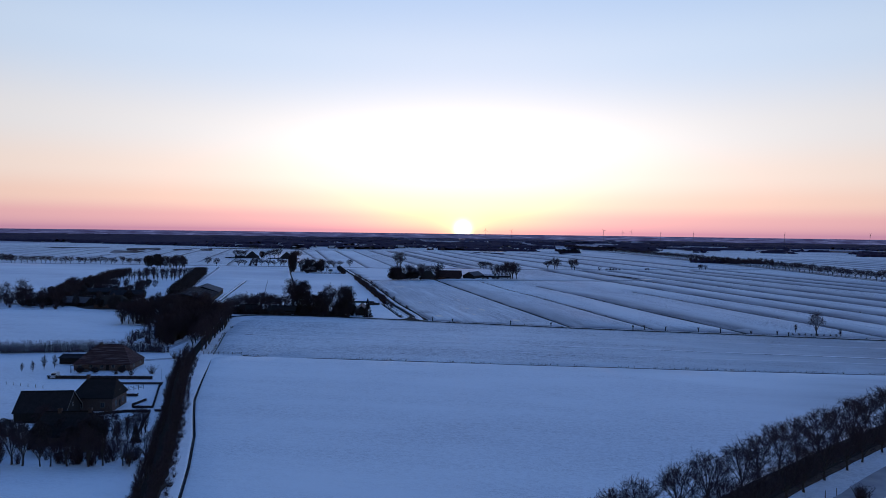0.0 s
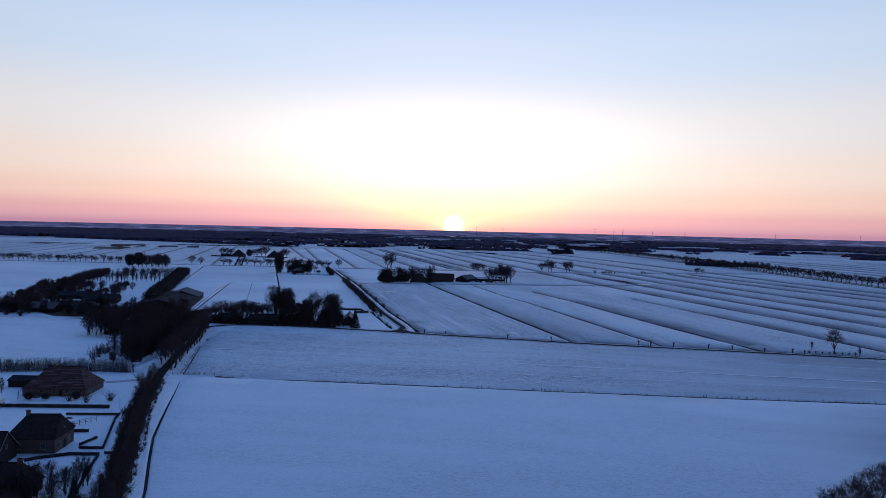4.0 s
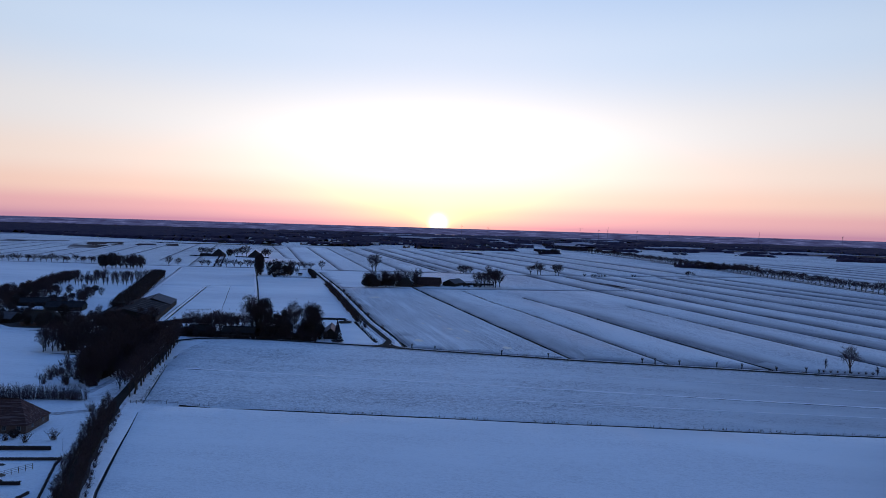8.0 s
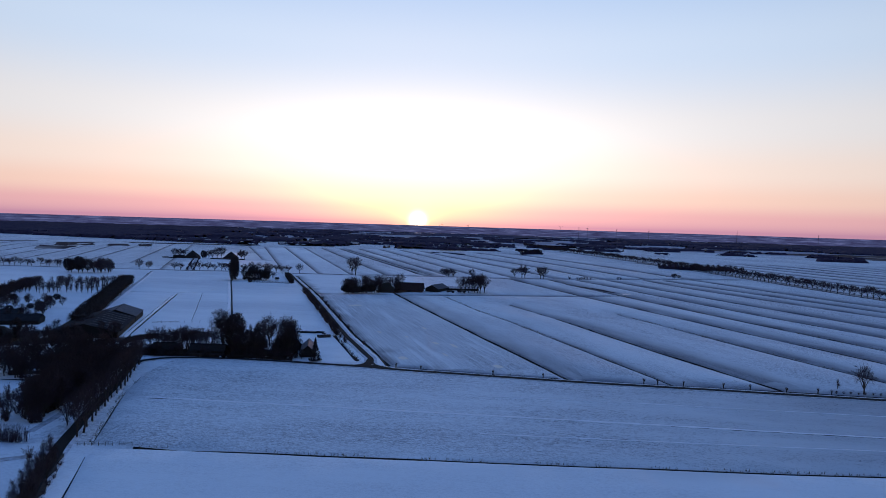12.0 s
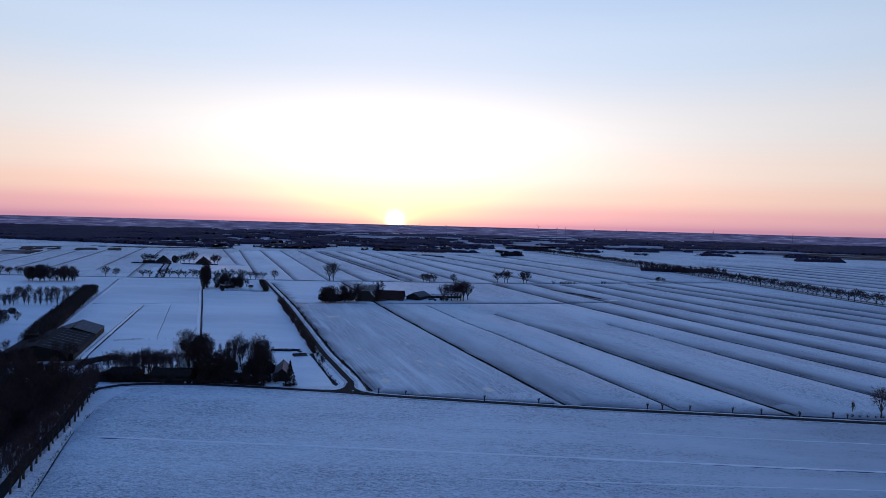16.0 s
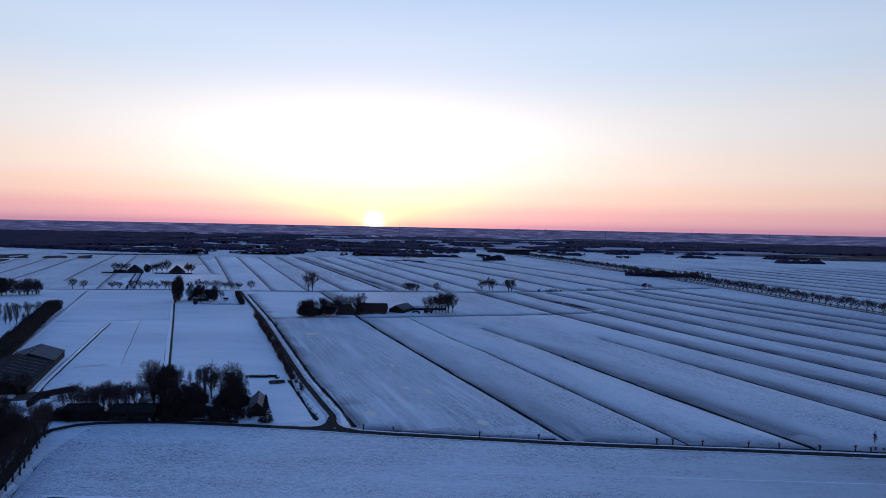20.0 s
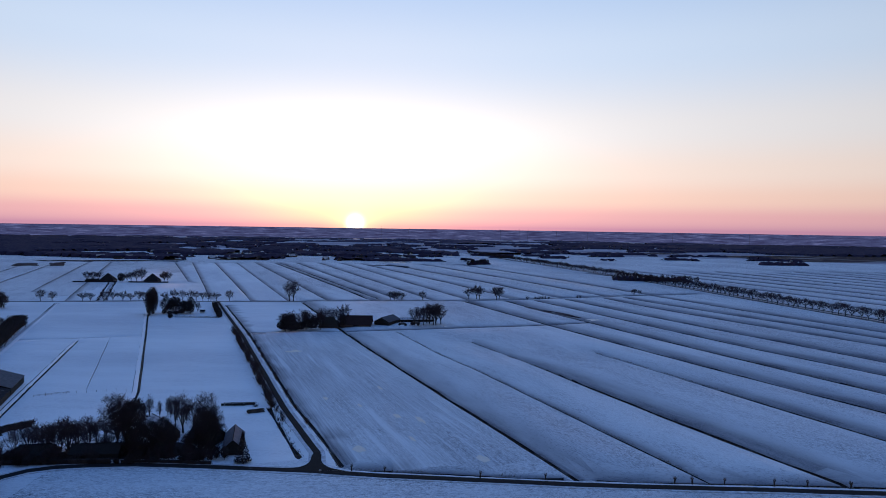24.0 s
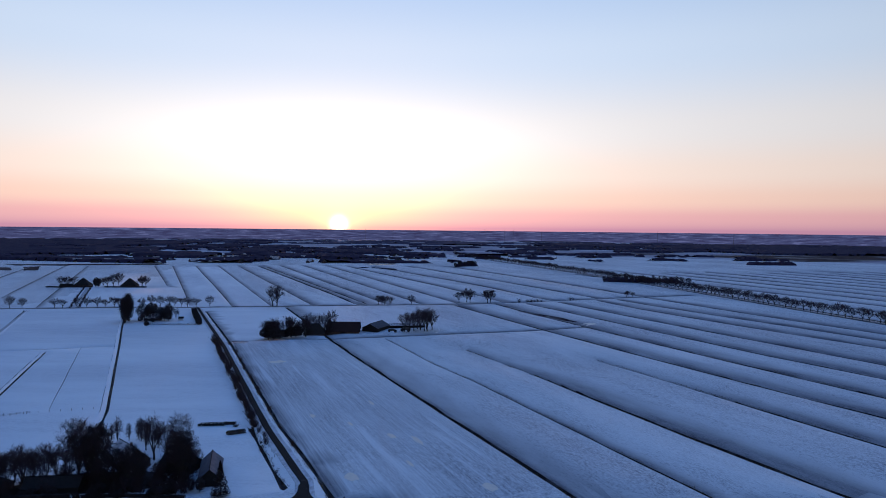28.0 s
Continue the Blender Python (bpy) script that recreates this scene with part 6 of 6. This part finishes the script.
# trees round the pyramid-roofed farms
plant(FAR_ROW, [(-378, 1238), (-372, 1243), (-366, 1249), (-325, 1243), (-318, 1240), (-312, 1246), (-306, 1250), (-272, 1240), (-268, 1245), (-275, 1252)], 247, (1.4, 1.9), "bare tree beside a distant farm")
plant(DENSE, [(-333, 1238), (-331, 1243)], 248, (1.0, 1.15))
hedge([(-395, 1232), (-335, 1230)], 1.6, 1.6, "low dark hedge before the distant farm", 22, 249, 0.4)
hedge([(-318, 1229), (-264, 1230)], 1.6, 1.6, "low dark hedge before the distant farm", 22, 250, 0.4)
# the garden at the crossing
plant(COLUMN, [(-184.5, 862), (-186, 868), (-185, 875), (-187, 881)], 251, (1.35, 1.5))
plant(DENSE, [(-158, 872), (-154, 876), (-150, 873), (-170, 886), (-160, 889), (-167, 878), (-176, 884)], 252, (0.9, 1.35), "dark evergreen in the cottage garden")
plant(IVY, [(-165, 884), (-152, 882)], 254, (0.85, 1.0), "dark ivy-clad tree in a garden")
plant(COPSE, [(-172, 878), (-147, 890), (-176, 892)], 255, (0.8, 1.0))
plant(BUSH, [(-174, 872), (-168, 868), (-162, 866), (-160.5, 840)], 253, (0.9, 1.3))


# ---------------------------------------------------------------- small things
def at_ground(name, x, y, turn, label, category, group=""):
    return thing(name, pose(x, y, height(x, y), 0, 0, turn), label, category, group)


def cyl(bm, a, b, r, seg=8, r2=None):
    a, b = Vector(a), Vector(b)
    m = Matrix.Translation((a + b) / 2) @ (b - a).to_track_quat("Z", "Y").to_matrix().to_4x4()
    bmesh.ops.create_cone(bm, cap_ends=True, segments=seg, radius1=r, radius2=r if r2 is None else r2, depth=(b - a).length, matrix=m)
    return bm


def ball(bm, c, r, squash=1.0, seed=0.0, rough=0.0):
    made = bmesh.ops.create_icosphere(bm, subdivisions=2, radius=r)
    for q in made["verts"]:
        k = 1 + rough * noise.noise(q.co * (2.0 / r) + Vector((seed, seed, 0)))
        q.co = Vector((q.co.x * k, q.co.y * k, q.co.z * k * squash)) + Vector(c)
    return bm


def van(x, y, turn):
    ob = at_ground("van", x, y, turn, "small white van parked in the snow by the farmhouse", "van")
    bm = bmesh.new()
    prof = [(-2.1, 0.35), (2.0, 0.35), (2.1, 0.9), (1.35, 1.05), (0.7, 1.75), (-1.9, 1.85), (-2.1, 1.6)]
    left = [bm.verts.new((px, -0.82 if pz < 1.2 else -0.74, pz)) for px, pz in prof]
    rite = [bm.verts.new((px, 0.82 if pz < 1.2 else 0.74, pz)) for px, pz in prof]
    bm.faces.new(left)
    bm.faces.new(list(reversed(rite)))
    for i in range(len(prof)):
        j = (i + 1) % len(prof)
        bm.faces.new((left[j], left[i], rite[i], rite[j]))
    bmesh.ops.recalc_face_normals(bm, faces=bm.faces)
    part("body", bm, M["white"], ob)
    part("windscreen", boxed(0.78, -0.66, 1.1, 1.36, 0.66, 1.66), M["glass"], ob)
    for sx in (-1.3, 1.3):
        for sy in (-0.78, 0.78):
            w = part("wheel", cyl(bmesh.new(), (sx, sy - 0.1, 0.32), (sx, sy + 0.1, 0.32), 0.32, 14), M["rubber"], ob)
            part("rim", cyl(bmesh.new(), (sx, sy - 0.115, 0.32), (sx, sy + 0.115, 0.32), 0.17, 10), M["metal"], w)
    for sy in (-0.6, 0.6):
        part("headlight", boxed(2.02, sy - 0.14, 0.75, 2.12, sy + 0.14, 0.92, bevel=0.02), M["glass"], ob)
    return ob


van(-117.5, 271.5, -80)


def swing(x, y, turn):
    ob = at_ground("swing_frame", x, y, turn, "dark timber swing frame in a snowy garden", "swing")
    for sx in (-1.7, 1.7):
        for sy in (-0.5, 0.5):
            part("post", cyl(bmesh.new(), (sx, sy, -0.2), (sx, sy * 0.2, 2.6), 0.07, 6), M["wood"], ob)
    part("beam", cyl(bmesh.new(), (-1.9, 0, 2.62), (1.9, 0, 2.62), 0.08, 6), M["wood"], ob)
    for sx in (-0.5, 0.5):
        part("rope", cyl(bmesh.new(), (sx, 0, 0.6), (sx, 0, 2.6), 0.02, 4), M["rubber"], ob)
    part("seat", boxed(-0.6, -0.12, 0.55, 0.6, 0.12, 0.6), M["wood"], ob)


swing(-115, 280, 10)

# the row of little clipped box balls in the garden
ball_bush = at_ground("box_ball", -92, 264, 0, "small clipped round box bush in a garden row", "bush", "row of box balls")
part("foliage", ball(bmesh.new(), (0, 0, 0.35), 0.45, 0.9, 3.0, 0.25), M["leaf_dark"], ball_bush)
for i in range(1, 19):
    bx = -92 + 14.2 * i / 18
    copy_thing(ball_bush, pose(bx, 264 + 0.07 * i, height(bx, 264 + 0.07 * i), 0, 0, 40 * i))


def fence(a, b, gap, label, tall=1.1, rails=2, group="", category="fence"):
    """Posts and rails; the posts lean a little."""
    rnd2 = random.Random(int(a[0] * 7))
    l = math.hypot(b[0] - a[0], b[1] - a[1])
    n = max(1, int(l / gap))
    ob = thing("fence", Matrix.Translation((a[0], a[1], height(*a))), label, category, group)
    tops = []
    for i in range(n + 1):
        x, y = a[0] + (b[0] - a[0]) * i / n, a[1] + (b[1] - a[1]) * i / n
        z = height(x, y) - height(*a)
        base = Vector((x - a[0], y - a[1], z - 0.3))
        top = base + Vector((rnd2.uniform(-0.06, 0.06), rnd2.uniform(-0.06, 0.06), tall + 0.3))
        part("post", cyl(bmesh.new(), base, top, 0.09, 6, 0.07), M["wood"], ob)
        tops.append(top)
    for k in range(rails):
        for p, q in zip(tops, tops[1:]):
            dz = Vector((0, 0, -0.12 - k * 0.42))
            part("rail", cyl(bmesh.new(), p + dz, q + dz, 0.04, 4), M["wood"], ob)


fence((-84.2, 320), (-74.2, 320.6), 2.0, "weathered field gate fence across a ditch dam", 1.2, 3)
fence((-72.5, 321), (-68.6, 320.6), 2.0, "short weathered field fence", 1.1, 2)
fence((-147, 556), (-111, 563.5), 4.5, "thin row of fence posts across a snowy paddock", 1.1, 0)
fence((-151, 552), (-137, 559), 2.6, "low weathered rail fence beside the track", 1.0, 2)
fence((-133, 262), (-112, 256), 3.0, "row of thin garden fence posts", 1.0, 0)
fence((95.5, 178.4), (98.6, 179.9), 3.3, "fence posts beside the near road", 1.6, 0)
fence((-85, 252), (-80.5, 258.6), 1.5, "light garden trellis with bare climbers", 1.5, 3)
fence((-30, 520), (-20, 484), 6.0, "old field fence along the ditch", 1.1, 1)


def pole(x, y, tall, label, category="post", sign=False):
    ob = at_ground("post", x, y, 0, label, category)
    part("shaft", cyl(bmesh.new(), (0, 0, -0.3), (0, 0, tall), 0.05, 8, 0.04), M["metal"], ob)
    if sign:
        part("sign_plate", boxed(-0.45, -0.03, tall - 0.35, 0.45, 0.03, tall - 0.05, bevel=0.01), M["white"], ob)
    else:
        part("cap", ball(bmesh.new(), (0, 0, tall), 0.07), M["metal"], ob)


pole(-80.2, 271.5, 3.6, "slim lamp post in a garden", "lamp post")
pole(-5.2, 431.0, 2.6, "thin road sign post at the junction", "sign", True)
pole(-83.5, 232.5, 2.4, "slim wooden garden post in snow", "post")
for x, y in ((-12, 445.5), (2, 440), (-88, 446), (-60, 444)):
    pole(x, y, 0.9, "short marker post on the verge", "post")

# a closed parasol, a pond in the lawn
ob = at_ground("parasol", -82.3, 249.4, 0, "closed garden parasol standing in snow", "parasol")
part("pole", cyl(bmesh.new(), (0, 0, -0.2), (0, 0, 2.3), 0.04, 6), M["wood"], ob)
part("canopy", cyl(bmesh.new(), (0, 0, 1.75), (0, 0, 2.3), 0.95, 10, 0.05), M["wood"], ob)
patch("garden_pond", -89.8, 260.7, 1.6, 1.1, 0, "ice", "small dark frozen garden pond", 91)


def bale(x, y, turn):
    ob = at_ground("bale", x, y, turn, "dark plastic-wrapped round bale dusted with snow", "bale", "row of bales")
    bm = cyl(bmesh.new(), (-0.62, 0, 0.58), (0.62, 0, 0.58), 0.62, 16)
    bmesh.ops.bevel(bm, geom=[e for e in bm.edges if abs(e.verts[0].co.x - e.verts[1].co.x) < 0.01], offset=0.08, segments=2, affect="EDGES")
    part("wrap", bm, M["hay_wrap"], ob)
    bm = boxed(-0.5, -0.3, 1.14, 0.5, 0.3, 1.24, bevel=0.04)
    part("snow_cap", bm, M["clean_snow"], ob)
    return ob


first_bale = bale(-56, 528.3, 5)
for i in range(1, 7):
    bx, by = -56 + 1.65 * i, 528.3 + 0.1 * (i % 3)
    copy_thing(first_bale, pose(bx, by, height(bx, by), 0, 0, 5 + 9 * (i % 2)))


def log_stack(x, y, turn, L):
    ob = at_ground("log_stack", x, y, turn, "long dark stack of logs lying in the snow", "logs")
    rnd2 = random.Random(5)
    for layer in range(4):
        for k in range(5 - layer):
            r = rnd2.uniform(0.17, 0.22)
            yy = (k - (4 - layer) / 2) * 0.42
            zz = 0.2 + layer * 0.36
            dx = rnd2.uniform(-0.4, 0.4)
            part("log", cyl(bmesh.new(), (-L / 2 + dx, yy, zz), (L / 2 + dx, yy, zz), r, 8, r * 0.85), M["bark"], ob)
    v = [(-L / 2, -0.8, 1.50), (L / 2, -0.75, 1.52), (L / 2, 0.8, 1.46), (-L / 2, 0.75, 1.50)]
    v += [(q[0], q[1], q[2] - 0.06) for q in v]
    solid("tarpaulin", v, [(0, 1, 2, 3), (7, 6, 5, 4), (0, 4, 5, 1), (1, 5, 6, 2), (2, 6, 7, 3), (3, 7, 4, 0)], M["hay_wrap"], ob, "dark tarpaulin")


log_stack(-38.8, 515.8, 20, 7.5)
heap = at_ground("brush_heap", -40.2, 526.5, 0, "heap of dark brushwood beside the stack", "brushwood")
solid("branches_heap", *shrub_shapes(7, 1.1, 2.4, 40, 0.04), M["twig"], heap).name = "brushwood"

# snow-covered mounds and clutter of the farmyards
for i, (x, y, r, mat, lab) in enumerate([
    (-119, 292, 3.0, "clean_snow", "snow-covered mound beside the shed"),
    (-113, 283, 1.6, "clay", "small heap of earth with snow"),
    (48, 790, 3.2, "clay", "low heap of silage in the yard"),
    (55, 788, 2.4, "clean_snow", "snow-covered heap in the yard"),
    (60, 795, 4.0, "clay", "long low clamp of silage"),
    (84, 778, 1.6, "clean_snow", "snow-covered heap at the field edge"),
    (-26, 500, 1.3, "clean_snow", "snow-covered heap by the ditch"),
]):
    ob = at_ground("heap", x, y, 20 * i, lab, "heap")
    part("pile", ball(bmesh.new(), (0, 0, 0), r, 0.42, i * 3.1, 0.5), M[mat], ob)

# dead reeds along the ditches
def reeds(name, label, line, seed, per=2.0, tall=(0.5, 1.1), spread=0.9):
    rnd2 = random.Random(seed)
    v, f = [], []
    for x, y in resample(line, 1.0 / per):
        if noise.noise((x * 0.08, y * 0.08, seed)) < -0.1:
            continue
        px, py = x + rnd2.gauss(0, spread * 0.5), y + rnd2.gauss(0, spread * 0.5)
        z = height(px, py)
        for _ in range(3):
            h = rnd2.uniform(*tall)
            a = Vector((px + rnd2.gauss(0, 0.12), py + rnd2.gauss(0, 0.12), z - 0.05))
            tube(v, f, a, a + Vector((rnd2.gauss(0, 0.25), rnd2.gauss(0, 0.25), h)), 0.05, 0.0, 3)
    return tagged(solid(name, v, f, M["reed"]), label, "grass", kind="stuff")


for i in (0, 1, 2, 3, 4, 5, 33, 34, 36, 37, 38, 39, 40, 41):
    if i < len(DITCHES):
        reeds("dead_grass", "fringe of dead grass along a frozen ditch", offset(DITCHES[i][2], DITCHES[i][0] * 0.45 * (1 if i % 2 else -1)), 300 + i)

# far-off masts of wind turbines, thin against the sunset sky
def turbine(x, y, tall, turn, seed):
    ob = thing("wind_turbine", pose(x, y, 0, 0, 0, turn), "thin pale wind turbine on the far horizon", "wind turbine", "far wind turbines")
    part("tower", cyl(bmesh.new(), (0, 0, -2), (0, 0, tall), 0.9, 8, 0.5), M["sheet"], ob)
    part("nacelle", boxed(-1.0, -2.0, tall - 0.6, 1.0, 1.2, tall + 0.9, bevel=0.2), M["sheet"], ob)
    for k in range(3):
        a = radians(seed * 37 + 120 * k)
        tip = Vector((math.sin(a) * tall * 0.32, -2.2, tall + math.cos(a) * tall * 0.32))
        part("blade", cyl(bmesh.new(), (0, -2.2, tall), tip, 0.7, 4, 0.15), M["sheet"], ob)


for i, (a, t) in enumerate([(2.2, 64), (4.4, 60), (12.0, 68), (13.5, 62), (14.2, 66), (16.5, 60), (19.0, 58), (25.5, 64), (31.0, 62)]):
    turbine(4600 * math.sin(radians(a)), 100 + 4600 * math.cos(radians(a)), t, 10 * i, i)
